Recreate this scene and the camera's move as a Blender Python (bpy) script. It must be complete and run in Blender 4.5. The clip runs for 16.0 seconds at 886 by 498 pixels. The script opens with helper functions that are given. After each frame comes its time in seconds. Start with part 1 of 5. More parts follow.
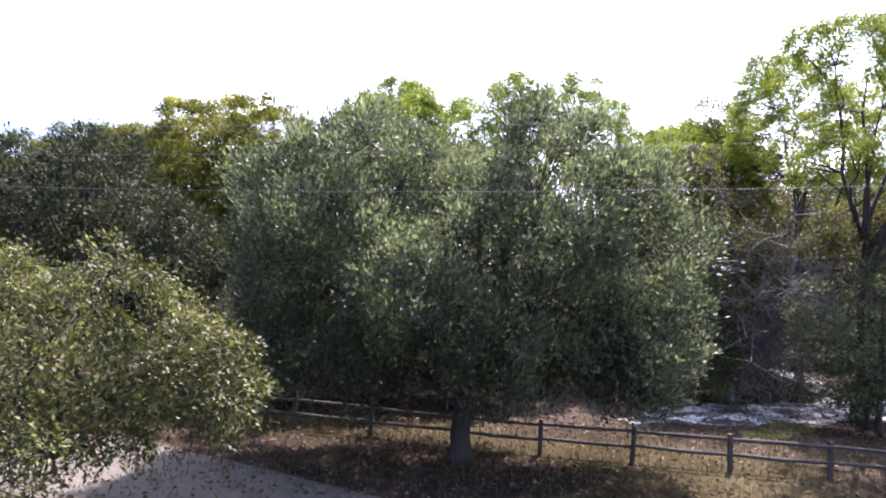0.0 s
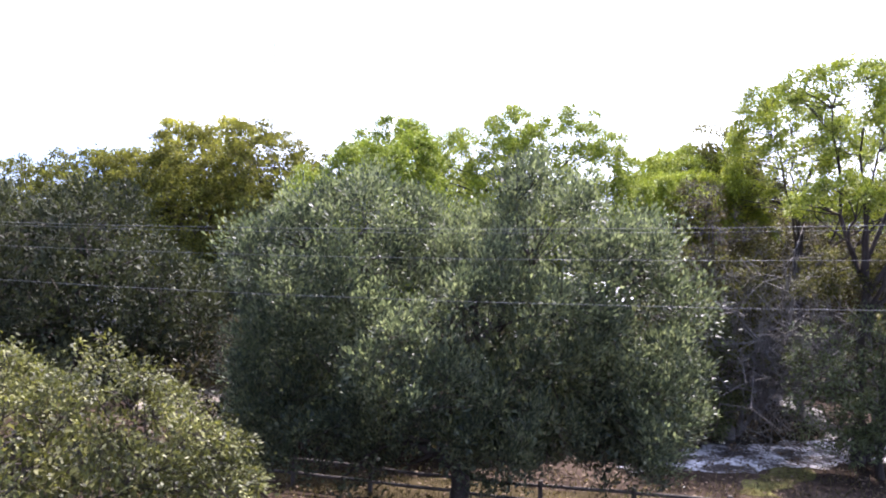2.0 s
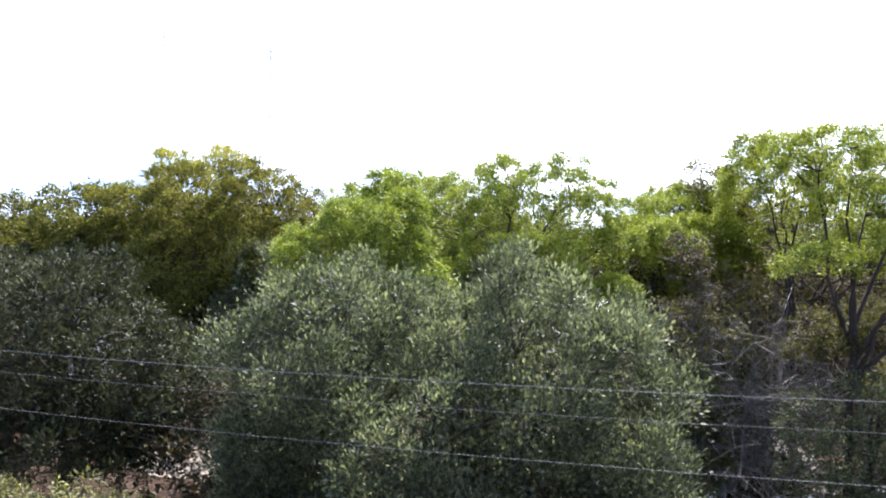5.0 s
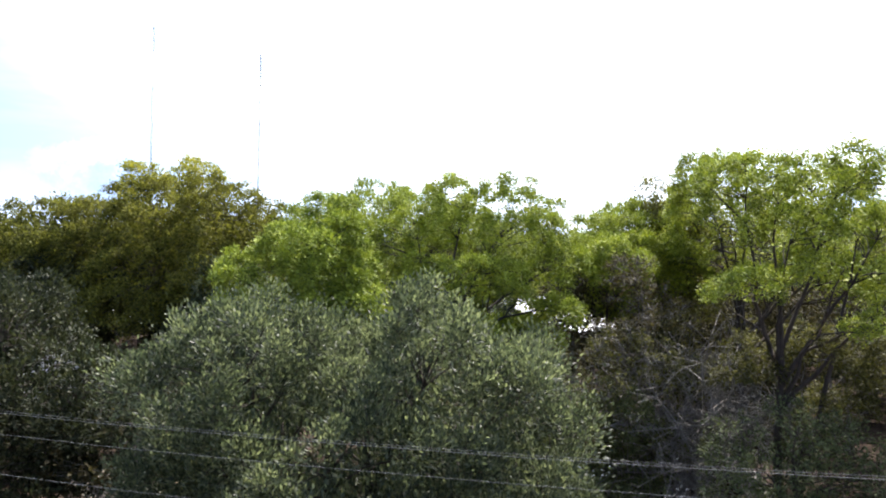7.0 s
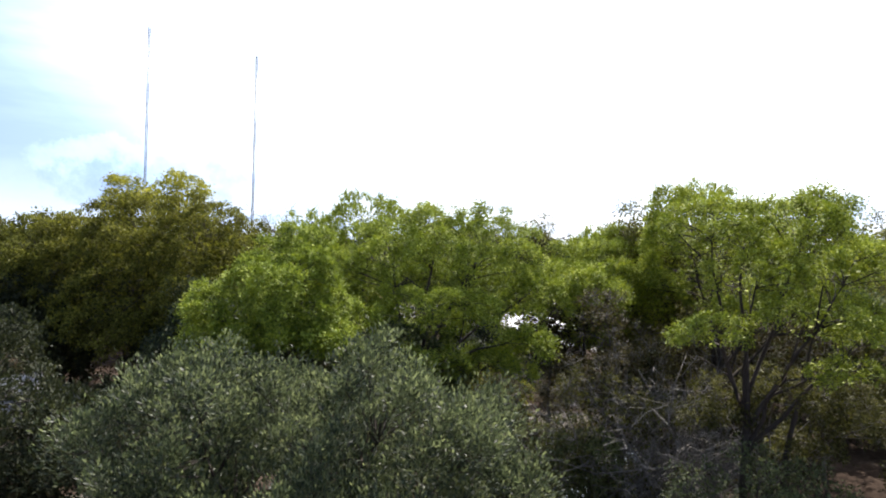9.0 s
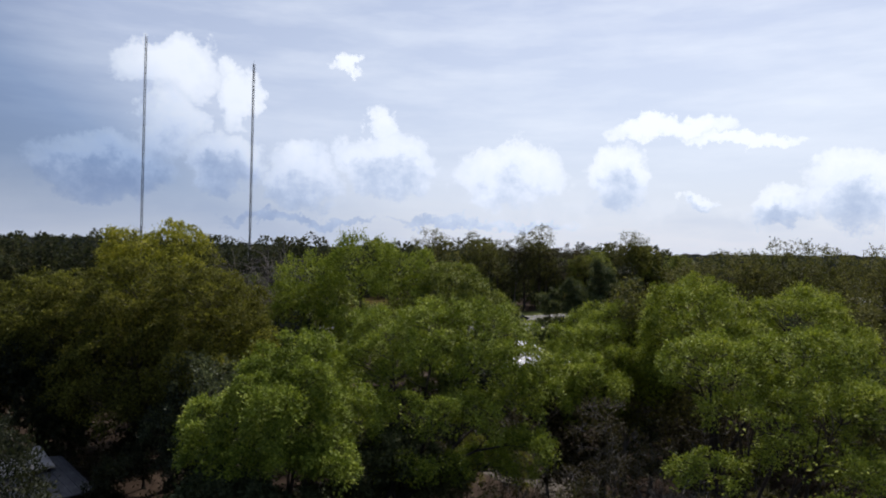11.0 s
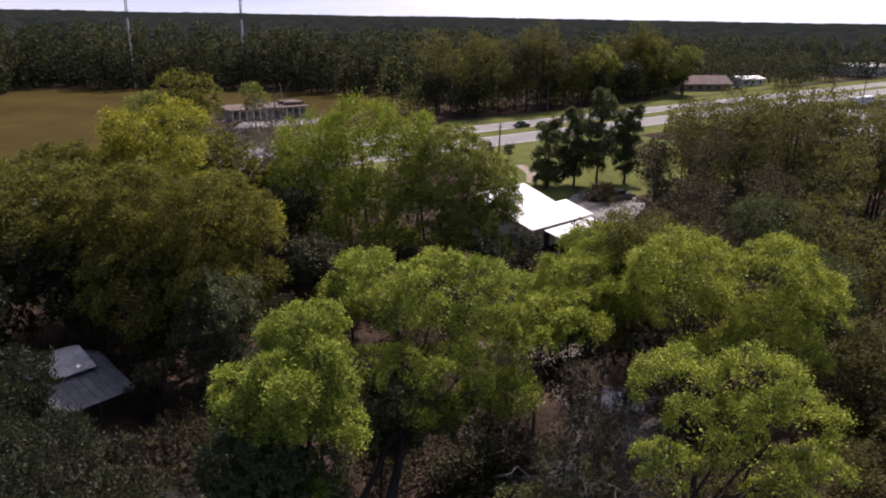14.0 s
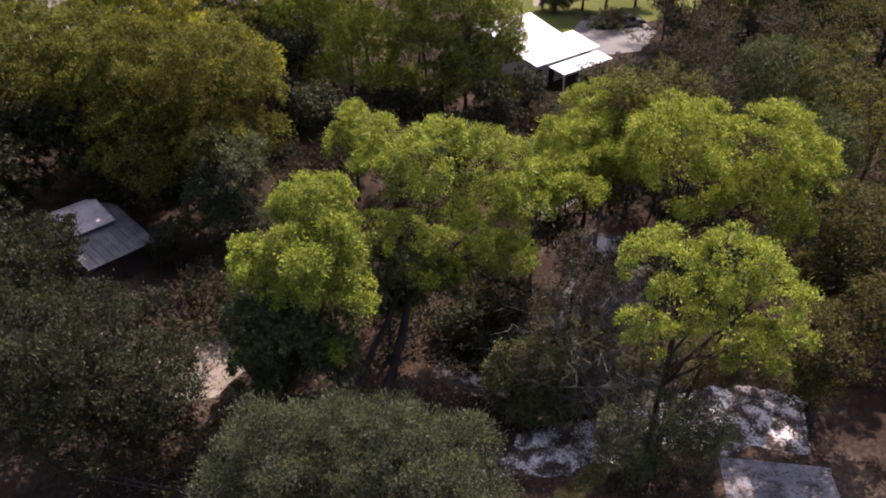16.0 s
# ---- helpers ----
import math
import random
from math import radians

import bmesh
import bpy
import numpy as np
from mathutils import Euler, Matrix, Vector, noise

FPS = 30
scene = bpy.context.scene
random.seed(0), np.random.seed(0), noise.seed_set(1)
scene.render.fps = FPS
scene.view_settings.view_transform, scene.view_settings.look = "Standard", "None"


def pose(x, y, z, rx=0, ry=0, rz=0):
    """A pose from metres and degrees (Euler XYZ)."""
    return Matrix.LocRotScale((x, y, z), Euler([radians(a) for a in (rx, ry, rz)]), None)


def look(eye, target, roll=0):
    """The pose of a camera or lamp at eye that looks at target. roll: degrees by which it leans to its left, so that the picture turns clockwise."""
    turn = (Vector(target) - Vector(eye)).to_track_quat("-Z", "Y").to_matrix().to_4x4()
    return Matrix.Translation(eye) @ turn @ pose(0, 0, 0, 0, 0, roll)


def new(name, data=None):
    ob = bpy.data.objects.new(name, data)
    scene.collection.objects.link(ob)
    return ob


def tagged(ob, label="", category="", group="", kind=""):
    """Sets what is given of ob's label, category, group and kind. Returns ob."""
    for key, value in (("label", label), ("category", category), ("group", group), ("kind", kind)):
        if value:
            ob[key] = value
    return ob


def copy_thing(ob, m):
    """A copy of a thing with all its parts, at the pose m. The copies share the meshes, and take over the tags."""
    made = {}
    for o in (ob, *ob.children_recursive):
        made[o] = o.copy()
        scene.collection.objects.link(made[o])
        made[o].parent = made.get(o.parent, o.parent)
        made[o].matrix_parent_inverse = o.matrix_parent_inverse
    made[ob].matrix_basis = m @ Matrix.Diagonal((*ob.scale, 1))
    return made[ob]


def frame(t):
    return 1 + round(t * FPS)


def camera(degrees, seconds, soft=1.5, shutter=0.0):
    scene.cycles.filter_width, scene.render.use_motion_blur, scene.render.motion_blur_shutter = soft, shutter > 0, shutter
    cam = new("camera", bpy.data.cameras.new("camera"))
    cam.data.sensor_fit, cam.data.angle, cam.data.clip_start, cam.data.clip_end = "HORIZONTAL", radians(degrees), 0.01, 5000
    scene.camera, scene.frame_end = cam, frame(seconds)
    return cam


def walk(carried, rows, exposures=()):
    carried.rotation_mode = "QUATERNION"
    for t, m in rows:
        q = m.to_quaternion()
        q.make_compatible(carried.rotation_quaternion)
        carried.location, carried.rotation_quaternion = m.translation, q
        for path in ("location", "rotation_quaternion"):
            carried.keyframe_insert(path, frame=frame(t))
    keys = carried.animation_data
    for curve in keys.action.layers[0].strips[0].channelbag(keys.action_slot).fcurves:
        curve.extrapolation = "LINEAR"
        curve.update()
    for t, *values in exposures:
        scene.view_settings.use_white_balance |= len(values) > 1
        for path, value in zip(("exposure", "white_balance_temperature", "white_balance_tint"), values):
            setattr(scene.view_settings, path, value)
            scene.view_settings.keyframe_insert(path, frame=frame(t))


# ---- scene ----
cam = camera(63.9, 16.0, soft=2.0)
PATH = [
    (0, (0.942, 0.055, 5.253), (0.835, 2.052, 5.271), 2.4),
    (0.5, (0.959, 0.022, 5.563), (0.851, 2.019, 5.58), 2.3),
    (1, (0.946, 0.025, 5.926), (0.839, 2.022, 5.944), 2.2),
    (1.5, (0.976, 0.03, 6.494), (0.868, 2.027, 6.508), 1.9),
    (2, (0.986, 0.094, 6.957), (0.877, 2.091, 6.972), 1.7),
    (2.5, (1.02, 0.134, 7.556), (0.909, 2.131, 7.565), 1.4),
    (3, (0.948, 0.079, 7.853), (0.842, 2.076, 7.866), 1.5),
    (3.5, (0.965, 0.08, 8.275), (0.859, 2.077, 8.29), 1.4),
    (6, (2.225, 0.091, 9.847), (2.123, 2.088, 9.869), 1.0),
    (6.5, (2.968, 0.108, 10.121), (2.87, 2.106, 10.145), 1.0),
    (7, (3.647, 0.123, 10.158), (3.552, 2.12, 10.182), 1.0),
    (7.5, (4.231, 0.193, 10.168), (4.139, 2.191, 10.191), 1.0),
    (8, (4.656, 0.282, 10.177), (4.565, 2.28, 10.202), 1.3),
    (8.5, (4.755, 0.293, 10.527), (4.665, 2.291, 10.55), 1.4),
    (9, (4.736, 0.307, 11.634), (4.648, 2.305, 11.658), 1.4),
    (9.5, (4.71, 0.366, 12.826), (4.623, 2.364, 12.854), 1.4),
    (10, (4.681, 0.363, 13.886), (4.595, 2.361, 13.913), 1.4),
    (12.3, (4.448, 0.033, 20.292), (4.374, 2.029, 20.184), 1.2),
    (12.5, (4.442, 0.041, 20.875), (4.369, 2.034, 20.724), 1.2),
    (13, (4.516, 0.023, 23.293), (4.444, 1.987, 22.924), 1.1),
    (13.5, (4.554, 0.018, 24.742), (4.483, 1.954, 24.244), 1.1),
    (14, (4.623, -0.001, 26.087), (4.552, 1.899, 25.467), 1.0),
    (14.5, (4.643, -0.024, 27.48), (4.574, 1.833, 26.739), 0.9),
    (15, (4.657, -0.036, 28.653), (4.59, 1.771, 27.798), 0.8),
    (15.5, (4.665, -0.059, 29.212), (4.599, 1.684, 28.234), 0.8),
    (16, (4.643, -0.057, 29.301), (4.578, 1.618, 28.211), 0.7),
]
EXPOSURES = [(0, 1.95, 5900, 30), (3.5, 2.0, 5900, 28), (7, 1.45, 6300, 15), (9, 1.0, 6400, 15), (10, 0.28, 6400, 16), (12.3, -0.86, 6250, 19), (13.0, -0.14, 6400, 24), (13.5, 0.06, 6500, 27), (14.5, 0.29, 6650, 33), (16, 0.66, 6800, 34)]
walk(cam, [(t, look(eye, target, roll)) for t, eye, target, roll in PATH], EXPOSURES)


# ---- world and light ----
SUN_AZIMUTH, SUN_HEIGHT = 22.0, 52.0      # degrees to the right of +y, degrees above the horizon
sun_way = Vector((math.sin(radians(SUN_AZIMUTH)) * math.cos(radians(SUN_HEIGHT)),
                  math.cos(radians(SUN_AZIMUTH)) * math.cos(radians(SUN_HEIGHT)), math.sin(radians(SUN_HEIGHT))))
sun = new("sun", bpy.data.lights.new("sun", "SUN"))
sun.data.energy, sun.data.angle, sun.data.color = 5.0, radians(0.55), (1.0, 0.94, 0.83)
sun.matrix_world = look(sun_way * 500, (0, 0, 0))


class Nodes:
    """Short hand for a node tree."""

    def __init__(self, tree):
        self.tree = tree
        tree.nodes.clear()

    def add(self, kind, *links, **values):
        node = self.tree.nodes.new(kind)
        for key, value in values.items():
            if key == "operation":
                node.operation = value
            elif key == "blend_type":
                node.blend_type = value
            elif key == "use_clamp":
                node.use_clamp = value
            elif key == "feature":
                node.feature = value
            elif key == "inputs":
                for name, v in value.items():
                    node.inputs[name].default_value = v
        for socket, source in links:
            self.tree.links.new(source, node.inputs[socket])
        return node

    def math(self, op, a, b=0.0, clamp=False):
        node = self.tree.nodes.new("ShaderNodeMath")
        node.operation, node.use_clamp = op, clamp
        for i, v in enumerate((a, b)):
            if isinstance(v, (int, float)):
                node.inputs[i].default_value = v
            else:
                self.tree.links.new(v, node.inputs[i])
        return node.outputs[0]

    def ramp(self, fac, stops):
        node = self.tree.nodes.new("ShaderNodeValToRGB")
        e = node.color_ramp.elements
        while len(e) < len(stops):
            e.new(0.5)
        for el, (p, c) in zip(e, stops):
            el.position, el.color = p, (*c, 1) if len(c) == 3 else c
        self.tree.links.new(fac, node.inputs[0])
        return node.outputs[0]

    def mix(self, fac, a, b, blend="MIX"):
        node = self.tree.nodes.new("ShaderNodeMixRGB")
        node.blend_type = blend
        for i, v in enumerate((fac, a, b)):
            if isinstance(v, (int, float)):
                node.inputs[i].default_value = v
            elif isinstance(v, tuple):
                node.inputs[i].default_value = (*v, 1)
            else:
                self.tree.links.new(v, node.inputs[i])
        return node.outputs[0]

    def noise(self, vector, scale, detail=4.0, rough=0.55, distort=0.0):
        node = self.tree.nodes.new("ShaderNodeTexNoise")
        node.inputs["Scale"].default_value, node.inputs["Detail"].default_value = scale, detail
        node.inputs["Roughness"].default_value, node.inputs["Distortion"].default_value = rough, distort
        if vector is not None:
            self.tree.links.new(vector, node.inputs["Vector"])
        return node.outputs[0]

    def mapped(self, vector, scale=(1, 1, 1), shift=(0, 0, 0)):
        node = self.tree.nodes.new("ShaderNodeMapping")
        node.inputs["Scale"].default_value, node.inputs["Location"].default_value = scale, shift
        self.tree.links.new(vector, node.inputs["Vector"])
        return node.outputs[0]


# cumulus low in the sky: (azimuth, sine of height, half width, half height, greyness of the base)
HEAPS = [
    (-0.493, 0.103, 0.080, 0.044, 1.0), (-0.410, 0.158, 0.042, 0.046, 0.45), (-0.416, 0.232, 0.070, 0.036, 0.2), (-0.341, 0.113, 0.042, 0.040, 0.85),
    (-0.326, 0.203, 0.026, 0.042, 0.2), (-0.243, 0.102, 0.052, 0.042, 0.75), (-0.122, 0.122, 0.064, 0.042, 0.75), (-0.132, 0.178, 0.024, 0.032, 0.1),
    (0.050, 0.111, 0.078, 0.042, 0.55), (0.200, 0.104, 0.034, 0.046, 0.75), (0.407, 0.066, 0.036, 0.026, 0.9), (0.492, 0.089, 0.058, 0.050, 0.85),
    (0.259, 0.172, 0.076, 0.016, 0.0), (0.363, 0.153, 0.076, 0.009, 0.0), (0.306, 0.074, 0.021, 0.009, 0.7), (-0.178, 0.246, 0.022, 0.010, 0.1),
    (-0.237, 0.043, 0.100, 0.008, 0.6), (0.021, 0.044, 0.120, 0.009, 0.5),
]


def make_world():
    world = bpy.data.worlds.new("sky")
    world.use_nodes = True
    scene.world = world
    n = Nodes(world.node_tree)
    sky = n.add("ShaderNodeTexSky")
    sky.sky_type, sky.sun_disc = "NISHITA", False
    sky.sun_elevation, sky.sun_rotation = radians(SUN_HEIGHT), radians(SUN_AZIMUTH)
    sky.air_density, sky.dust_density, sky.ozone_density = 1.0, 1.6, 1.0
    way = n.add("ShaderNodeTexCoord").outputs["Generated"]
    parts = n.add("ShaderNodeSeparateXYZ", (0, way))
    up = parts.outputs[2]
    side = n.math("ARCTAN2", parts.outputs[0], parts.outputs[1])
    flat = n.add("ShaderNodeCombineXYZ", (0, side), (1, up)).outputs[0]
    # billowing outlines: the plane of the sky is pushed about at two scales
    push = n.math("MULTIPLY", n.math("SUBTRACT", n.noise(flat, 13.0, 8.0, 0.66), 0.5), 0.125)
    lift = n.math("MULTIPLY", n.math("SUBTRACT", n.noise(n.mapped(flat, (1, 1, 1), (3.1, 7.7, 2.0)), 15.0, 8.0, 0.66), 0.5), 0.105)
    a, e = n.math("ADD", side, push), n.math("ADD", up, lift)
    heap, gloom = None, None
    for az, el, wide, tall, grey in HEAPS:
        dx = n.math("MULTIPLY", n.math("SUBTRACT", a, az), 1.0 / wide)
        dy = n.math("MULTIPLY", n.math("SUBTRACT", e, el), 1.0 / tall)
        near = n.math("SUBTRACT", 1.25, n.math("SQRT", n.math("ADD", n.math("MULTIPLY", dx, dx), n.math("MULTIPLY", dy, dy))))
        base = n.math("MULTIPLY", n.math("SUBTRACT", n.math("ADD", n.math("MULTIPLY", near, 0.45), 0.28), n.math("MULTIPLY", dy, 0.70)), grey)
        heap = near if heap is None else n.math("MAXIMUM", heap, near)
        gloom = base if gloom is None else n.math("MAXIMUM", gloom, base)
    # loose fair-weather heaps all round and overhead, clear of the low bank above
    tall = n.add("ShaderNodeCombineXYZ", (0, n.math("MULTIPLY", side, 5.5)), (1, n.math("MULTIPLY", up, 9.0)), inputs={2: 4.7}).outputs[0]
    body = n.noise(tall, 1.0, 7.0, 0.55, 0.05)
    high = n.ramp(up, [(0.30, (0, 0, 0)), (0.45, (1, 1, 1))])
    loose = n.math("MULTIPLY", n.ramp(body, [(0.50, (0, 0, 0)), (0.66, (1, 1, 1))]), high)
    veil = n.math("MULTIPLY", n.ramp(n.noise(n.mapped(flat, (3, 16, 1)), 1.0, 5.0, 0.6), [(0.42, (0, 0, 0)), (0.72, (1, 1, 1))]), 0.45)
    cover = n.math("MAXIMUM", n.math("MAXIMUM", n.ramp(heap, [(0.08, (0, 0, 0)), (0.30, (0.75, 0.75, 0.75)), (0.60, (1, 1, 1))]), loose), veil)
    gloom = n.math("ADD", gloom, n.math("MULTIPLY", n.math("SUBTRACT", n.noise(flat, 30.0, 7.0, 0.65), 0.5), 1.1))
    tint = n.ramp(gloom, [(0.12, (13.4, 13.5, 13.8)), (0.42, (12.4, 12.8, 13.8)), (0.75, (8.6, 9.5, 11.2)), (1.0, (6.8, 7.8, 9.8))])
    hazy = n.mix(n.ramp(up, [(0.0, (0.80, 0.80, 0.80)), (0.12, (0.60, 0.60, 0.60)), (0.45, (0.18, 0.18, 0.18))]), n.mix(1.0, sky.outputs[0], (1.00, 1.02, 1.13), "MULTIPLY"), (12.4, 12.6, 13.5))
    full = n.mix(cover, hazy, tint)
    # the air is brighter towards the sun
    toward = n.add("ShaderNodeVectorMath", (0, way), operation="DOT_PRODUCT", inputs={1: tuple(sun_way)}).outputs["Value"]
    glow = n.ramp(toward, [(0.20, (0.26, 0.34, 0.46)), (0.40, (0.31, 0.41, 0.54)), (0.50, (0.39, 0.51, 0.66)), (0.60, (0.88, 0.96, 1.0)), (0.80, (1.06, 1.13, 1.11))])
    # haze evens the air out along the horizon
    glow = n.mix(n.ramp(up, [(0.0, (0.62, 0.62, 0.62)), (0.11, (0, 0, 0))]), glow, (0.93, 0.99, 1.0))
    full = n.mix(1.0, full, glow, "MULTIPLY")
    back = n.add("ShaderNodeBackground", (0, full))
    back.inputs[1].default_value = 0.096
    n.add("ShaderNodeOutputWorld", (0, back.outputs[0]))


make_world()


# ---- materials ----
def material(name, build):
    m = bpy.data.materials.new(name)
    m.use_nodes = True
    n = Nodes(m.node_tree)
    n.add("ShaderNodeOutputMaterial", (0, build(n)))
    return m


def leaf_material(name, dark, mid, light, rough=0.5, through_part=0.4, gloss=0.3, patchy=0.7):
    def build(n):
        geo = n.add("ShaderNodeNewGeometry")
        place = n.add("ShaderNodeTexCoord").outputs["Object"]
        broad = n.noise(place, patchy, 3.0)
        own = geo.outputs["Random Per Island"]
        blend = n.math("ADD", n.math("MULTIPLY", own, 0.52), n.math("MULTIPLY", broad, 0.74))
        colour = n.ramp(blend, [(0.28, dark), (0.62, mid), (0.95, light)])
        whole = n.add("ShaderNodeObjectInfo").outputs["Random"]
        colour = n.mix(1.0, colour, n.ramp(whole, [(0.0, (0.90, 0.93, 0.96)), (0.5, (1.0, 1.0, 1.0)), (1.0, (1.10, 1.06, 0.97))]), "MULTIPLY")
        face = n.add("ShaderNodeBsdfPrincipled", ("Base Color", colour))
        face.inputs["Roughness"].default_value = rough
        face.inputs["Specular IOR Level"].default_value = gloss
        glow = n.add("ShaderNodeBsdfTranslucent", (0, n.mix(1.0, colour, (1.45, 1.5, 1.0), "MULTIPLY")))
        both = n.add("ShaderNodeMixShader", (1, face.outputs[0]), (2, glow.outputs[0]))
        both.inputs[0].default_value = through_part
        return both.outputs[0]
    return material(name, build)


def surface(name, stops, scale=1.0, fine=12.0, rough=0.85, bump=0.3, metal=0.0, stretch=(1, 1, 1), depth=0.02, gloss=0.3):
    """Two scales of noise through a ramp, with relief."""
    def build(n):
        place = n.mapped(n.add("ShaderNodeTexCoord").outputs["Object"], stretch)
        broad = n.noise(place, scale, 5.0, 0.6)
        grain = n.noise(place, fine, 4.0, 0.65)
        mixed = n.math("ADD", n.math("MULTIPLY", broad, 0.6), n.math("MULTIPLY", grain, 0.4))
        colour = n.ramp(mixed, stops)
        face = n.add("ShaderNodeBsdfPrincipled", ("Base Color", colour))
        face.inputs["Roughness"].default_value, face.inputs["Metallic"].default_value = rough, metal
        face.inputs["Specular IOR Level"].default_value = gloss
        if bump:
            b = n.add("ShaderNodeBump", ("Height", mixed))
            b.inputs["Strength"].default_value, b.inputs["Distance"].default_value = bump, depth
            n.tree.links.new(b.outputs[0], face.inputs["Normal"])
        return face.outputs[0]
    return material(name, build)


LEAF_MAGNOLIA = leaf_material("magnolia_leaf", (0.018, 0.026, 0.018), (0.056, 0.071, 0.046), (0.175, 0.198, 0.125), 0.5, 0.45, 0.28)
LEAF_DARK = leaf_material("dark_evergreen_leaf", (0.013, 0.017, 0.009), (0.030, 0.036, 0.018), (0.080, 0.086, 0.042), 0.6, 0.2, 0.14)
LEAF_OAK = leaf_material("oak_leaf", (0.066, 0.084, 0.018), (0.160, 0.190, 0.036), (0.34, 0.36, 0.07), 0.6, 0.18, 0.12)
LEAF_BRIGHT = leaf_material("bright_leaf", (0.080, 0.106, 0.018), (0.205, 0.256, 0.034), (0.41, 0.450, 0.058), 0.6, 0.16, 0.12)
LEAF_OLIVE = leaf_material("olive_leaf", (0.028, 0.028, 0.010), (0.068, 0.067, 0.022), (0.14, 0.130, 0.047), 0.6, 0.3, 0.08)
LEAF_FEATHER = leaf_material("feathery_olive_leaf", (0.034, 0.036, 0.011), (0.088, 0.091, 0.025), (0.20, 0.187, 0.057), 0.6, 0.28, 0.08)
LEAF_YELLOWING = leaf_material("yellowing_leaf", (0.086, 0.094, 0.016), (0.222, 0.230, 0.032), (0.43, 0.415, 0.055), 0.6, 0.24, 0.12)
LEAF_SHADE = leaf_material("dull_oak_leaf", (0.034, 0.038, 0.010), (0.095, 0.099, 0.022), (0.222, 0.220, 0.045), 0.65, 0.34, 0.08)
LEAF_SMALL = leaf_material("small_tree_leaf", (0.024, 0.025, 0.008), (0.080, 0.082, 0.024), (0.235, 0.226, 0.062), 0.55, 0.26, 0.25)
LEAF_DULL = leaf_material("dull_grey_green_leaf", (0.034, 0.042, 0.020), (0.080, 0.096, 0.042), (0.15, 0.165, 0.075), 0.65, 0.16, 0.08)
LEAF_BROWN = leaf_material("brown_leaf", (0.018, 0.016, 0.009), (0.042, 0.037, 0.020), (0.086, 0.074, 0.038), 0.65, 0.3, 0.08)
LEAF_PINE = leaf_material("pine_needle", (0.036, 0.050, 0.024), (0.085, 0.106, 0.046), (0.18, 0.19, 0.075), 0.6, 0.2, 0.1)
LEAF_FAR = leaf_material("far_wood_leaf", (0.018, 0.025, 0.015), (0.044, 0.053, 0.028), (0.098, 0.094, 0.044), 0.7, 0.25, 0.05, 0.08)
BARK = surface("bark", [(0.3, (0.020, 0.016, 0.013)), (0.7, (0.075, 0.060, 0.048))], 1.5, 14, 0.9, 0.6, stretch=(1, 1, 0.3))
FAR_BARK = surface("pine_bark", [(0.3, (0.012, 0.010, 0.009)), (0.7, (0.035, 0.030, 0.026))], 1.5, 14, 0.95, 0.0)
TWIG = surface("grey_twig", [(0.3, (0.075, 0.068, 0.060)), (0.7, (0.22, 0.20, 0.18))], 1.5, 14, 0.9, 0.3)
GROUND = surface("leaf_litter_ground", [(0.34, (0.020, 0.014, 0.010)), (0.50, (0.040, 0.028, 0.021)), (0.60, (0.080, 0.058, 0.043)), (0.72, (0.19, 0.155, 0.126))], 0.22, 3.5, 0.95, 0.6, depth=0.06, gloss=0.03)
SAND = surface("pale_sand_track", [(0.3, (0.16, 0.135, 0.105)), (0.55, (0.27, 0.235, 0.19)), (0.75, (0.38, 0.34, 0.285))], 0.6, 9, 0.95, 0.4, gloss=0.03)
LANE = surface("worn_grey_lane", [(0.3, (0.085, 0.074, 0.062)), (0.5, (0.128, 0.112, 0.094)), (0.72, (0.18, 0.160, 0.138))], 0.35, 6, 0.9, 0.2, gloss=0.03)
DRY_TURF = surface("dry_turf", [(0.3, (0.018, 0.013, 0.007)), (0.48, (0.042, 0.032, 0.016)), (0.60, (0.072, 0.056, 0.028)), (0.75, (0.13, 0.105, 0.062))], 0.35, 5, 0.95, 0.6, depth=0.05, gloss=0.03)
# lighter copy of the hut's tin: sunlight on the upper roof, put into its colour
TIN_SUNLIT = surface("sunlit_weathered_tin", [(0.3, (0.20, 0.18, 0.18)), (0.5, (0.36, 0.34, 0.345)), (0.7, (0.52, 0.50, 0.50))], 0.9, 6, 0.55, 0.2, 0.1)
DRY_GREEN = surface("thin_yellow_grass", [(0.40, (0.035, 0.027, 0.016)), (0.52, (0.085, 0.080, 0.026)), (0.66, (0.20, 0.185, 0.07))], 0.6, 7, 0.95, 0.6, depth=0.05, gloss=0.03)
STRAW = surface("dry_field_grass", [(0.3, (0.028, 0.021, 0.006)), (0.5, (0.052, 0.039, 0.010)), (0.7, (0.078, 0.064, 0.016))], 0.03, 1.3, 0.95, 0.5, gloss=0.03)
LAWN = surface("mown_lawn", [(0.3, (0.055, 0.065, 0.020)), (0.5, (0.095, 0.110, 0.030)), (0.7, (0.16, 0.15, 0.06))], 0.12, 3.0, 0.95, 0.5, gloss=0.03)
ASPHALT = surface("pale_asphalt", [(0.3, (0.15, 0.145, 0.14)), (0.7, (0.235, 0.225, 0.215))], 0.08, 2.5, 0.9, 0.2)
# grey concrete; the dark end of the ramp paints twig shade onto it
CONCRETE = surface("shade_dappled_concrete", [(0.40, (0.05, 0.045, 0.045)), (0.50, (0.17, 0.165, 0.178)), (0.68, (0.29, 0.285, 0.305))], 1.0, 6, 0.75, 0.2)
MUD = surface("dark_wet_mud", [(0.3, (0.016, 0.012, 0.009)), (0.7, (0.05, 0.038, 0.028))], 0.6, 5, 0.6, 0.4)
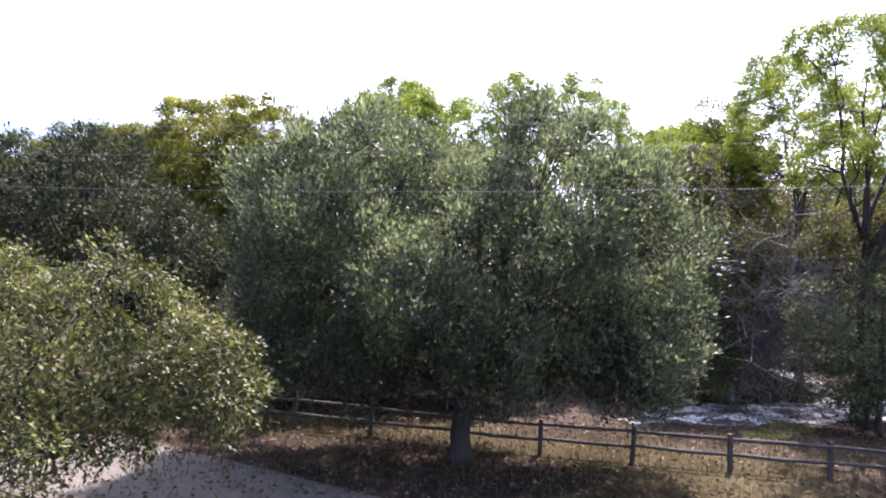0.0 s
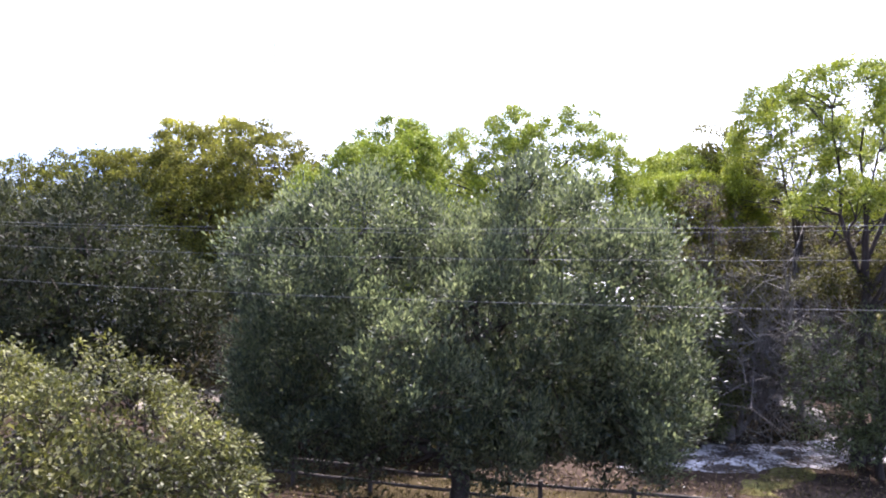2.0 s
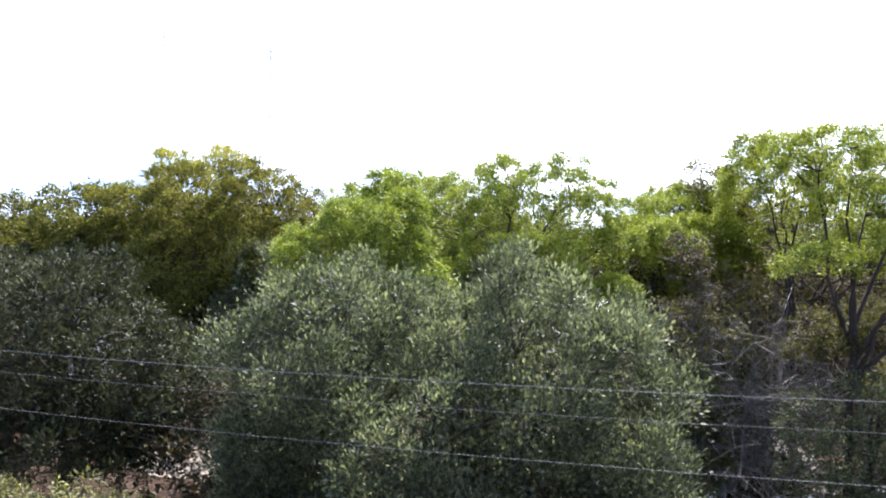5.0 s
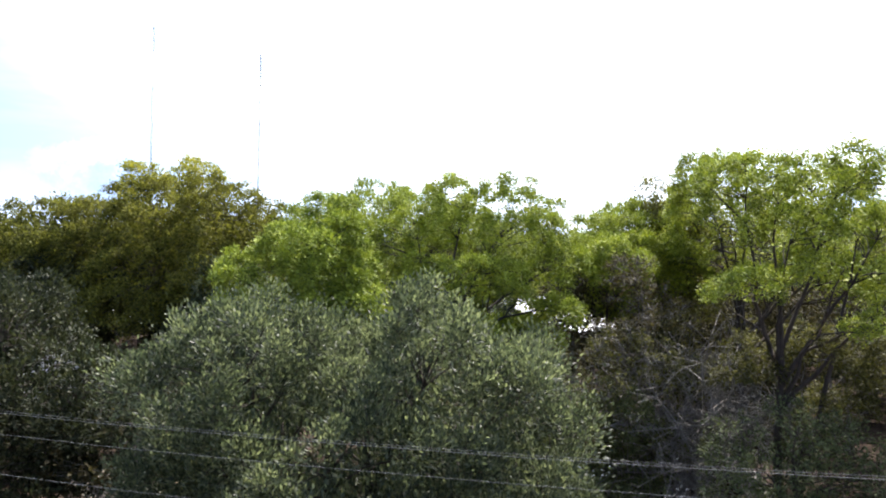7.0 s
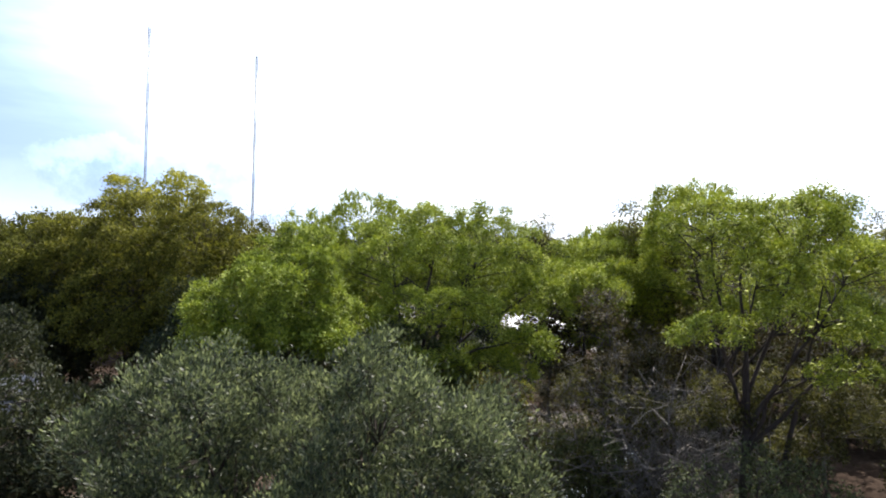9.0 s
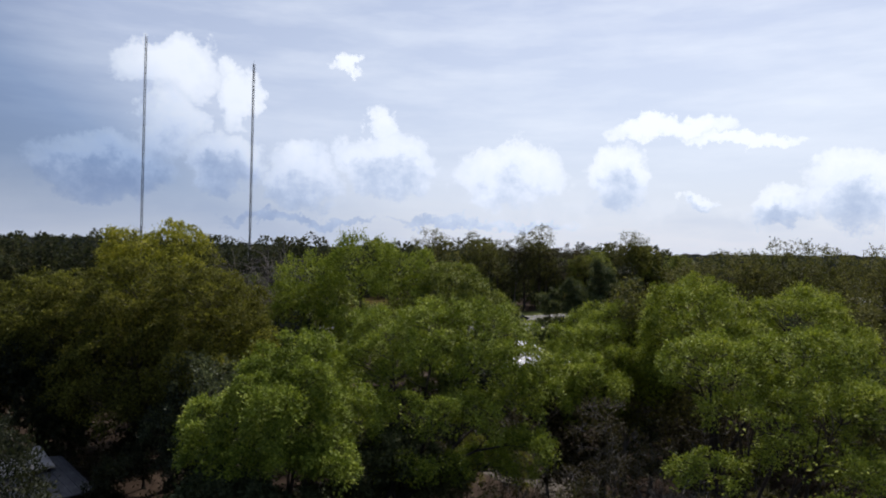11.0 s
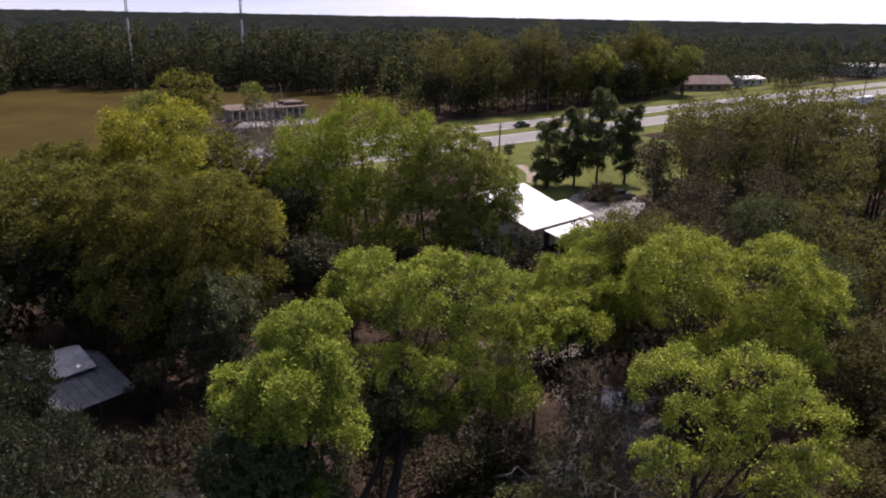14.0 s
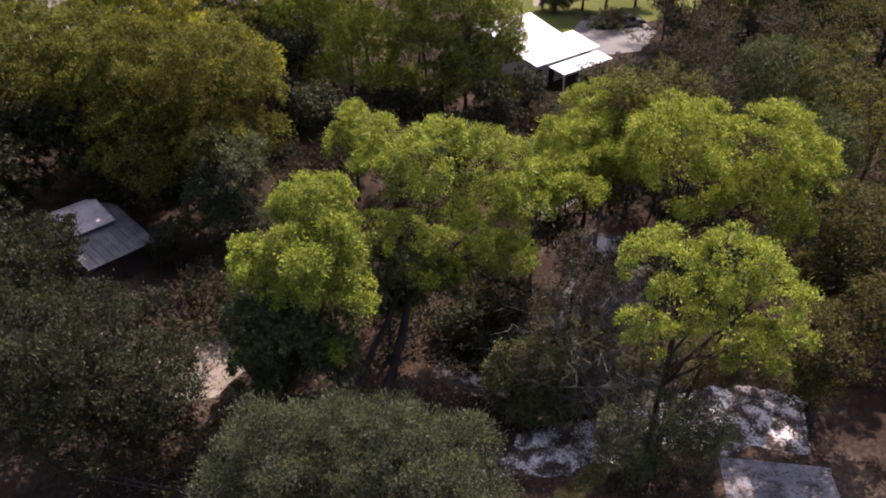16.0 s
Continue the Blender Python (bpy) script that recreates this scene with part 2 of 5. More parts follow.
FENCE_WOOD = surface("weathered_dark_timber", [(0.3, (0.030, 0.024, 0.020)), (0.7, (0.10, 0.085, 0.07))], 2.0, 18, 0.85, 0.4)
MAST_STEEL = surface("weathered_steel", [(0.3, (0.07, 0.07, 0.072)), (0.7, (0.14, 0.14, 0.14))], 0.3, 4, 0.6, 0.0, 0.3)
MAST_WHITE = surface("white_mast_paint", [(0.3, (0.6, 0.6, 0.6)), (0.7, (0.8, 0.8, 0.8))], 0.3, 4, 0.6, 0.0)
LEAF_MIXED = leaf_material("mixed_wood_leaf", (0.024, 0.034, 0.015), (0.074, 0.092, 0.030), (0.20, 0.180, 0.058), 0.7, 0.2, 0.05, 0.10)
LEAF_LITTER = leaf_material("fallen_leaf", (0.045, 0.030, 0.018), (0.105, 0.072, 0.044), (0.22, 0.165, 0.115), 0.8, 0.1, 0.1)
DRY_GRASS = leaf_material("dry_grass_blade", (0.05, 0.042, 0.018), (0.10, 0.082, 0.038), (0.18, 0.145, 0.07), 0.8, 0.25, 0.1)
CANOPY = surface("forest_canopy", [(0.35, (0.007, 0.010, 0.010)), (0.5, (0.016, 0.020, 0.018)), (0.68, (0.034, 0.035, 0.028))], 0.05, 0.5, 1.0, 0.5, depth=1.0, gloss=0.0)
# gravel over brown ground; the near-white spots paint sun dapples into the colour
GRAVEL = surface("sun_dappled_gravel", [(0.36, (0.026, 0.019, 0.015)), (0.46, (0.055, 0.043, 0.036)), (0.50, (0.17, 0.155, 0.148)), (0.54, (0.46, 0.44, 0.435)), (0.62, (0.78, 0.76, 0.76))], 1.0, 7, 0.9, 0.5)
WHITE_PAINT = surface("road_marking_paint", [(0.3, (0.55, 0.55, 0.53)), (0.7, (0.75, 0.75, 0.72))], 0.6, 6, 0.8, 0.0)
WALL_WHITE = surface("painted_wall", [(0.3, (0.52, 0.50, 0.47)), (0.7, (0.70, 0.69, 0.66))], 0.5, 6, 0.8, 0.1)
ROOF_WHITE = surface("white_metal_roof", [(0.3, (0.70, 0.70, 0.69)), (0.7, (0.84, 0.84, 0.83))], 0.4, 5, 0.4, 0.1)
ROOF_BROWN = surface("brown_roofing", [(0.3, (0.07, 0.05, 0.042)), (0.7, (0.16, 0.115, 0.095))], 0.3, 4, 0.85, 0.2)
BRICK_FAR = surface("brown_brick", [(0.3, (0.16, 0.11, 0.085)), (0.7, (0.28, 0.21, 0.17))], 0.6, 7, 0.9, 0.2)
HUT_WOOD = surface("old_dark_boards", [(0.3, (0.030, 0.024, 0.020)), (0.7, (0.085, 0.068, 0.055))], 1.0, 12, 0.85, 0.4, stretch=(1, 1, 0.2))
TIN = surface("weathered_tin", [(0.3, (0.055, 0.054, 0.060)), (0.5, (0.105, 0.105, 0.118)), (0.7, (0.22, 0.215, 0.225))], 0.8, 7, 0.5, 0.25, 0.2)
GLASS_DARK = surface("dark_window_glass", [(0.3, (0.012, 0.014, 0.017)), (0.7, (0.03, 0.034, 0.04))], 0.5, 3, 0.12, 0.0, gloss=0.5)
PAINT_BLACK = surface("black_car_paint", [(0.3, (0.010, 0.010, 0.011)), (0.7, (0.022, 0.022, 0.024))], 1, 9, 0.25, 0.0, gloss=0.5)
PAINT_DARK = surface("dark_grey_car_paint", [(0.3, (0.045, 0.05, 0.06)), (0.7, (0.07, 0.075, 0.09))], 1, 9, 0.25, 0.0, gloss=0.5)
PAINT_WHITE = surface("white_vehicle_paint", [(0.3, (0.62, 0.62, 0.62)), (0.7, (0.78, 0.78, 0.78))], 1, 9, 0.35, 0.0, gloss=0.5)
PAINT_BLUE = surface("blue_vehicle_paint", [(0.3, (0.06, 0.08, 0.17)), (0.7, (0.10, 0.13, 0.25))], 1, 9, 0.35, 0.0, gloss=0.5)
TYRE = surface("black_rubber", [(0.3, (0.012, 0.012, 0.012)), (0.7, (0.03, 0.03, 0.03))], 2, 12, 0.85, 0.0)
WIRE = surface("aluminium_wire", [(0.3, (0.15, 0.15, 0.15)), (0.7, (0.23, 0.23, 0.23))], 1, 8, 0.6, 0.0, 0.3)


def water_material():
    def build(n):
        place = n.add("ShaderNodeTexCoord").outputs["Object"]
        wave = n.math("ADD", n.math("MULTIPLY", n.noise(place, 0.9, 3.0), 0.7), n.math("MULTIPLY", n.noise(place, 7.0, 2.0), 0.3))
        stain = n.ramp(n.noise(place, 0.35, 4.0), [(0.35, (0.010, 0.009, 0.007)), (0.7, (0.035, 0.030, 0.020))])
        face = n.add("ShaderNodeBsdfPrincipled", ("Base Color", stain))
        face.inputs["Roughness"].default_value, face.inputs["Specular IOR Level"].default_value = 0.06, 0.5
        b = n.add("ShaderNodeBump", ("Height", wave))
        b.inputs["Strength"].default_value, b.inputs["Distance"].default_value = 0.25, 0.02
        n.tree.links.new(b.outputs[0], face.inputs["Normal"])
        return face.outputs[0]
    return material("still_dark_water", build)


WATER = water_material()


# ---- building helpers ----
def part(name, bm, mat, parent=None, label=""):
    me = bpy.data.meshes.new(name)
    bm.to_mesh(me)
    bm.free()
    me.materials.append(mat)
    ob = new(name, me)
    ob.parent = parent
    return tagged(ob, label)


def raw(name, verts, faces, mat, parent=None, label="", smooth=False):
    """A mesh object from an array of corners and an array of equal-sided faces."""
    verts, faces = np.asarray(verts, np.float32), np.asarray(faces, np.int32)
    me = bpy.data.meshes.new(name)
    me.vertices.add(len(verts))
    me.vertices.foreach_set("co", verts.ravel())
    k = faces.shape[1]
    me.loops.add(faces.size)
    me.loops.foreach_set("vertex_index", faces.ravel())
    me.polygons.add(len(faces))
    me.polygons.foreach_set("loop_start", np.arange(0, faces.size, k, dtype=np.int32))
    if smooth:
        me.polygons.foreach_set("use_smooth", np.ones(len(faces), bool))
    me.materials.append(mat)
    me.update(calc_edges=True)
    ob = new(name, me)
    ob.parent = parent
    return tagged(ob, label)


def box(bm, x0, y0, z0, x1, y1, z1, bevel=0.0):
    made = bmesh.ops.create_cube(bm, size=1.0, matrix=Matrix.Translation(((x0 + x1) / 2, (y0 + y1) / 2, (z0 + z1) / 2)) @ Matrix.Diagonal((x1 - x0, y1 - y0, z1 - z0, 1)))
    if bevel:
        edges = {e for v in made["verts"] for e in v.link_edges}
        bmesh.ops.bevel(bm, geom=list(edges), offset=bevel, segments=1, affect="EDGES")


def tubes(paths, sides=6):
    """Corners and faces of tapered tubes; each path is a list of (point, radius)."""
    verts, faces = [], []
    ring = [(math.cos(2 * math.pi * i / sides), math.sin(2 * math.pi * i / sides)) for i in range(sides)]
    for path in paths:
        for j, (p, r) in enumerate(path):
            a, b = path[max(j - 1, 0)][0], path[min(j + 1, len(path) - 1)][0]
            ahead = (Vector([float(c) for c in b]) - Vector([float(c) for c in a])).normalized()
            side = ahead.orthogonal().normalized() if abs(ahead.z) < 0.9 else Vector((1, 0, 0)).cross(ahead).normalized()
            other = ahead.cross(side)
            base = len(verts)
            r = float(r)
            verts += [tuple(Vector([float(c) for c in p]) + r * (c * side + s * other)) for c, s in ring]
            if j:
                faces += [(base - sides + i, base - sides + (i + 1) % sides, base + (i + 1) % sides, base + i) for i in range(sides)]
    return verts, faces


def empty(name, place, label, category, group="", kind=""):
    ob = new(name)
    ob.empty_display_size = 0.3
    ob.location = place
    return tagged(ob, label, category, group, kind)


def leaves(rng, centres, outward, length, width, droop=0.3, spread=0.8, plain=False, scale=1.0):
    """Folded four-cornered leaves (or plain three-cornered ones, for far trees) at the centres, pointing roughly outward."""
    n = len(centres)
    way = outward + rng.normal(0, spread, (n, 3))
    way[:, 2] -= droop
    way /= np.linalg.norm(way, axis=1, keepdims=True) + 1e-6
    other = rng.normal(0, 0.6, (n, 3)) + np.array([0, 0, 1.0])
    side = np.cross(way, other)
    side /= np.linalg.norm(side, axis=1, keepdims=True) + 1e-6
    up = np.cross(side, way)
    size = rng.uniform(0.6, 1.35, (n, 1)) * scale
    tip = centres + way * length * size
    if plain:
        verts = np.stack([centres + side * width * 0.55 * size, tip, centres - side * width * 0.55 * size], 1).reshape(-1, 3)
        return verts, np.arange(3 * n).reshape(n, 3)
    mid = centres + way * length * size * 0.45
    left = mid + side * width * 0.5 * size + up * width * 0.12 * size
    right = mid - side * width * 0.5 * size + up * width * 0.12 * size
    verts = np.stack([centres, left, tip, right], 1).reshape(-1, 3)
    return verts, np.arange(4 * n).reshape(n, 4)


def crown_points(rng, lobes, count, pad, low=-0.4, flat=0.75, cover=1.0, loose=0.10, lift=0.6, bough=2.6, gap=-0.35):
    """Leaf places on pads of foliage that sit like small domes over the outside of the lobes (centre, radii), each made of short sprays
    that end on the dome; the undersides stay open. Also the pads' hearts and some spray ends."""
    lobes = np.asarray(lobes, float)
    waves = rng.normal(0, 1, (7, 3))
    waves *= (2 * math.pi / (bough * rng.uniform(0.7, 1.6, (7, 1)))) / np.linalg.norm(waves, axis=1, keepdims=True)
    shift = rng.uniform(0, 2 * math.pi, 7)
    hearts, sizes, ways = [], [], []
    for i, lobe in enumerate(lobes):
        a, b, c = lobe[3:6]
        skin = 4 * math.pi * (((a * b) ** 1.6 + (a * c) ** 1.6 + (b * c) ** 1.6) / 3) ** (1 / 1.6) * (1 - low) / 2
        want, got = max(2, int(cover * skin / (math.pi * pad * pad))), 0
        for k in range(want * 9):
            way = rng.normal(0, 1, 3)
            way /= np.linalg.norm(way)
            if way[2] < low:
                continue
            r = pad * rng.uniform(0.45, 1.55)
            grown = float(np.sum(np.sin(waves @ (lobe[:3] + way * lobe[3:6]) + shift))) / 1.9
            if grown < gap:
                continue
            p = lobe[:3] + way * lobe[3:6] * (rng.uniform(0.74, 0.98) + 0.11 * grown) - way * r * 0.3
            if any(np.sum(((p - o[:3]) / o[3:6]) ** 2) < 0.42 for j, o in enumerate(lobes) if j != i):
                continue
            if hearts and np.min(np.linalg.norm(np.array(hearts) - p, axis=1) - 0.60 * (np.array(sizes) + r)) < 0:
                continue
            hearts.append(p)
            sizes.append(r)
            ways.append(way)
            got += 1
            if got >= want:
                break
    hearts, sizes, ways = np.array(hearts), np.array(sizes), np.array(ways)
    axis = ways * 0.7 + np.array([0, 0, lift]) + rng.normal(0, 0.25, ways.shape)
    axis /= np.linalg.norm(axis, axis=1, keepdims=True)
    sprays = int(max(len(hearts) * 10, count / 9))
    owner = rng.choice(len(hearts), sprays, p=sizes ** 2 / np.sum(sizes ** 2))
    aim = rng.normal(0, 1, (sprays, 3))
    aim /= np.linalg.norm(aim, axis=1, keepdims=True)
    along = np.sum(aim * axis[owner], axis=1, keepdims=True)
    aim = np.where(along < -0.18, aim - 2 * along * axis[owner], aim)
    along = np.sum(aim * axis[owner], axis=1, keepdims=True)
    aim = aim + axis[owner] * along * (flat - 1)
    reach = sizes[owner][:, None] * (0.62 + 0.38 * rng.random((sprays, 1)) + 0.55 * rng.random((sprays, 1)) ** 5)
    which = rng.integers(0, sprays, count)
    u = 0.30 + 0.70 * rng.random((count, 1)) ** 0.75
    spread = sizes[owner[which]][:, None] * 0.12 + 0.03
    across = rng.normal(0, 1, (count, 3)) * spread
    points = hearts[owner[which]] + aim[which] * reach[which] * u + across
    points[:, 2:3] -= 0.10 * reach[which] * u * u
    outward = aim[which] / (np.linalg.norm(aim[which], axis=1, keepdims=True) + 1e-6) * 0.8 + across / (spread + 1e-6) * 0.25
    # a few shade leaves inside
    inside = rng.random(count) < loose
    pick = rng.integers(0, len(lobes), count)
    ball = rng.normal(0, 1, (count, 3))
    ball *= 0.66 * rng.random((count, 1)) ** 0.5 / np.linalg.norm(ball, axis=1, keepdims=True)
    points[inside] = (lobes[pick, :3] + ball * lobes[pick, 3:6])[inside]
    ends = hearts[owner] + aim * reach * 0.8
    size = np.where(inside, 1.6, 1.0)[:, None]
    return points, outward, size, hearts - axis * sizes[:, None] * 0.25, np.concatenate([hearts[owner][:, None], ends[:, None]], 1)


def bent(rng, a, b, r0, r1, lift, wobble, steps):
    """A tapered, bent path from a to b."""
    mid = (a + b) / 2 + np.array([0, 0, lift * np.linalg.norm(b - a)]) + rng.normal(0, wobble, 3)
    out = []
    for j in range(steps + 1):
        q = j / steps
        p = (1 - q) ** 2 * a + 2 * q * (1 - q) * mid + q * q * b
        if 0 < j < steps:
            p = p + rng.normal(0, wobble * 0.22, 3)
        out.append((tuple(p), max(r0 + (r1 - r0) * q, 0.009)))
    return out


def limbs(rng, base, top, lobes, hearts, count, girth, fork=0.38):
    """A trunk that forks, main limbs into the lobes and branches out to the leaf clumps: (trunk paths, limb paths)."""
    base, top = np.array(base, float), np.array(top, float)
    knee = base + (top - base) * fork
    stem = bent(rng, base, knee, girth, girth * 0.72, 0.0, 0.12 * girth / 0.3, 5)
    stem[0] = (stem[0][0], girth * 1.35)
    trunk = [stem, bent(rng, knee, top, girth * 0.66, girth * 0.12, 0.0, 0.3, 6)]
    main = []
    for lobe in lobes:
        aim = np.array(lobe[:3]) + np.array([0, 0, 0.25 * lobe[5]])
        start = knee + (top - knee) * rng.uniform(0.0, 0.35)
        if aim[2] < start[2] + 0.3:
            start = base + (knee - base) * rng.uniform(0.6, 0.95)
        main.append(bent(rng, start, aim, girth * rng.uniform(0.34, 0.5), girth * 0.09, 0.06, 0.35, 7))
    spots = np.array([p for path in main + trunk[1:] for p, r in path[2:]])
    girths = np.array([r for path in main + trunk[1:] for p, r in path[2:]])
    out = list(main)
    for k in rng.permutation(len(hearts))[:count]:
        end = hearts[k]
        gap = np.linalg.norm(spots - end, axis=1) + np.where(spots[:, 2] > end[2], 1.2, 0.0) + rng.uniform(0, 0.8, len(spots))
        i = int(np.argmin(gap))
        out.append(bent(rng, spots[i], end, min(girths[i] * 0.6, 0.055), 0.012, 0.08, 0.16, 3))
    return trunk, out


def tree(name, label, category, seed, base, top, lobes, mat, count, pad, leaf, girth=0.25, twigs=120,
         droop=0.3, low=-0.4, group="", bark=BARK, stems=(), plain=False, fork=0.38, flat=0.75, cover=1.0, loose=0.13, lift=0.6, spread=0.6, bough=2.6, gap=-0.35):
    """A tree: an empty at its foot with trunk, limbs and a crown of single leaves."""
    rng = np.random.default_rng(seed)
    foot = empty(name, base, label, category, group)
    here = np.array(base, dtype=float)
    points, outward, size, hearts, sprays = crown_points(rng, lobes, count, pad, low, flat, cover, loose, lift, bough, gap)
    keep = points[:, 2] > 0.05
    points, outward, size = points[keep], outward[keep], size[keep]
    v, f = leaves(rng, points - here, outward, leaf[0], leaf[1], droop, spread, plain, size)
    near = np.asarray(lobes, float) - np.array([*here, 0, 0, 0])
    trunk, arms = limbs(rng, (0, 0, 0), np.array(top, float) - here, near, hearts - here, len(hearts), girth, fork)
    for a, b in stems:
        trunk.append(bent(rng, np.array(a, float) - here, np.array(b, float) - here, girth * 0.8, girth * 0.12, 0.0, 0.3, 8))
    for k in rng.permutation(len(sprays))[:twigs]:
        arms.append([(tuple(sprays[k, 0] - here), 0.014), (tuple((sprays[k, 0] * 0.5 + sprays[k, 1] * 0.5) - here + rng.normal(0, 0.04, 3)), 0.010), (tuple(sprays[k, 1] - here), 0.006)])
    tv, tf = tubes(trunk, 5 if plain else 9)
    raw("trunk", tv, tf, bark, foot, smooth=True)
    bv, bf = tubes(arms, 3 if plain else 5)
    raw("branchwork", bv, bf, bark, foot, smooth=True)
    raw("crown", v, f, mat, foot)
    return foot


# ---- ground ----
def sheet(name, corners, z, mat, label, category="ground"):
    bm = bmesh.new()
    bm.faces.new([bm.verts.new((x, y, z)) for x, y in corners])
    ob = part(name, bm, mat)
    return tagged(ob, label, category, kind="structure")


def patch(name, corners, z, mat, label, category="ground", rough=0.5, seed=1, step=0.7):
    """A flat patch whose outline wanders like worn ground."""
    out = []
    for i, a in enumerate(corners):
        b = corners[(i + 1) % len(corners)]
        k = max(2, int(math.dist(a, b) / step))
        for j in range(k):
            x, y = a[0] + (b[0] - a[0]) * j / k, a[1] + (b[1] - a[1]) * j / k
            wide, fine = noise.noise_vector(Vector((x * 0.35, y * 0.35, seed * 3.7))), noise.noise_vector(Vector((x * 1.6, y * 1.6, seed * 5.1)))
            out.append((x + rough * (1.0 * wide.x + 0.40 * fine.x), y + rough * (1.0 * wide.y + 0.40 * fine.y)))
    return sheet(name, out, z, mat, label, category)


ground = sheet("ground", [(-4500, -4500), (4500, -4500), (4500, 4500), (-4500, 4500)], 0.0, GROUND, "brown leaf litter and dry earth under the trees")
patch("field", [(-330, 55), (-120, 48), (-58, 72), (-34, 108), (-20, 148), (-12, 176), (-14, 254), (-120, 254), (-152, 244), (-140, 205), (-330, 190)], 0.03, STRAW, "golden brown mown hay field before the wood", "field", 1.0, 2, 4.0)
patch("lawn", [(8, 116), (14, 100), (20, 100), (34, 112), (50, 122), (60, 140), (56, 156), (44, 172), (30, 168), (10, 144)], 0.03, LAWN, "green lawn around the house with the white roof", "lawn", 1.0, 3, 3.0)
patch("sand_track", [(-14.2, 33.2), (-13.8, 29.6), (-11.5, 28.6), (-9.3, 28.8), (-8.5, 31.2), (-10.2, 34.0), (-13.0, 34.3)], 0.012, SAND, "pale sandy track in the sun", "track", 0.7, 4, 0.4)
patch("lane", [(-70, 24.5), (-24, 22.4), (-16, 20.6), (-9, 18.7), (-5.2, 17.5), (-2.2, 15.9), (1.5, 13.8), (6, 11.8), (14, 9), (70, -10), (70, -16.5), (14, 4.6), (6, 7.4), (1.5, 9.4), (-4, 12.9), (-9, 14.4), (-16, 15.9), (-24, 17.4), (-70, 18.5)], 0.014, LANE, "pale grey worn lane beside the small tree", "lane", 0.35, 5)
patch("dry_grass_verge", [(2.6, 15.6), (6, 14.0), (10.4, 13.6), (10.8, 18.4), (10.6, 19.6), (9, 20.6), (4.6, 21.6), (-4.5, 22.6), (-7, 22.0), (-4, 20.6), (2.8, 19.2), (4.4, 17.6)], 0.006, DRY_TURF, "tan dry grass strewn with leaves along the fence", "grass", 0.7, 18)
patch("grass_patch", [(8.9, 21.7), (10.4, 21.9), (12.2, 25.4), (10.7, 25.2)], 0.022, DRY_GREEN, "small yellow-green grass patch behind the fence", "grass", 0.9, 8, 0.25)
patch("mud_bank", [(2.6, 31.2), (7.2, 28.6), (10.4, 27.2), (13.8, 26.8), (16.4, 30.4), (17.2, 35.0), (16.8, 40), (19.0, 46.8), (14.2, 48.6), (11.8, 42.4), (10.4, 38.2), (7.0, 35.6), (3.4, 34.4)], 0.008, MUD, "dark wet mud along the creek", "bank", 0.7, 6)
patch("water", [(3.4, 31.6), (7.5, 29.5), (10.6, 28.1), (13.4, 27.8), (15.4, 30.8), (16.0, 35.2), (15.6, 40.2), (17.6, 46.2), (14.7, 47.4), (12.8, 42), (11.2, 37.6), (7.5, 34.8), (4.2, 33.6)], 0.016, WATER, "still dark creek water reflecting trees and sky", "water", 0.6, 7, 0.4)
patch("gravel_yard", [(6.2, 23.4), (8.4, 24.0), (11.6, 25.2), (15, 25.9), (18.5, 26.2), (23.4, 26.4), (25.0, 31.0), (20, 31.4), (16.6, 30.2), (12.6, 28.6), (9.4, 27.6), (7.0, 25.8), (5.8, 24.6)], 0.018, GRAVEL, "pale gravel with sun dapples in its colour", "gravel", 1.0, 16, 0.3)
patch("slab", [(17.9, 23.0), (23.4, 22.6), (23.8, 25.4), (18.2, 25.9)], 0.02, CONCRETE, "grey concrete slab at the gravel's edge, dappled shade in its colour", "slab", 0.06, 21)
patch("clearing", [(5.0, 55.0), (6.4, 52.8), (9.6, 51.0), (10.4, 48.4), (10.8, 46.0), (12.2, 44.0), (13.4, 44.2), (12.8, 46.6), (12.0, 49.0), (12.2, 51.6), (15.0, 53.2), (15.4, 55.0), (9.6, 55.4)], 0.018, LANE, "pale sandy clearing among the oaks", "clearing", 0.8, 22, 0.4)
patch("yard", [(20.5, 92), (27, 95), (31, 104), (30, 110), (22, 112), (19, 104)], 0.05, ASPHALT, "grey paved yard beside the house", "yard", 0.5, 9)
patch("garden_path", [(14, 117), (16, 117), (16.4, 124), (14.8, 132), (13, 132), (14.4, 124)], 0.05, SAND, "pale path across the lawn", "path", 0.3, 10)
patch("apron", [(-53, 166), (-33, 180), (-36.5, 189), (-53, 178)], 0.06, ASPHALT, "pale grey apron before the low building", "pavement", 0.5, 11)
patch("parking", [(82, 150), (104, 160), (150, 215), (162, 240), (122, 238), (98, 205)], 0.05, ASPHALT, "pale grey parking ground beside the highway", "parking", 0.6, 12)
patch("lawn", [(64, 250), (120, 300), (190, 372), (150, 372), (92, 318)], 0.05, LAWN, "green verge beyond the highway", "lawn", 1.0, 13, 4.0)
patch("forecourt", [(62, 268), (80, 284), (76, 300), (58, 284)], 0.08, SAND, "pale concrete forecourt beyond the highway", "pavement", 0.4, 14)

ROAD_WAY = Vector((math.cos(radians(42)), math.sin(radians(42)), 0))
ROAD_OUT = Vector((-math.sin(radians(42)), math.cos(radians(42)), 0))


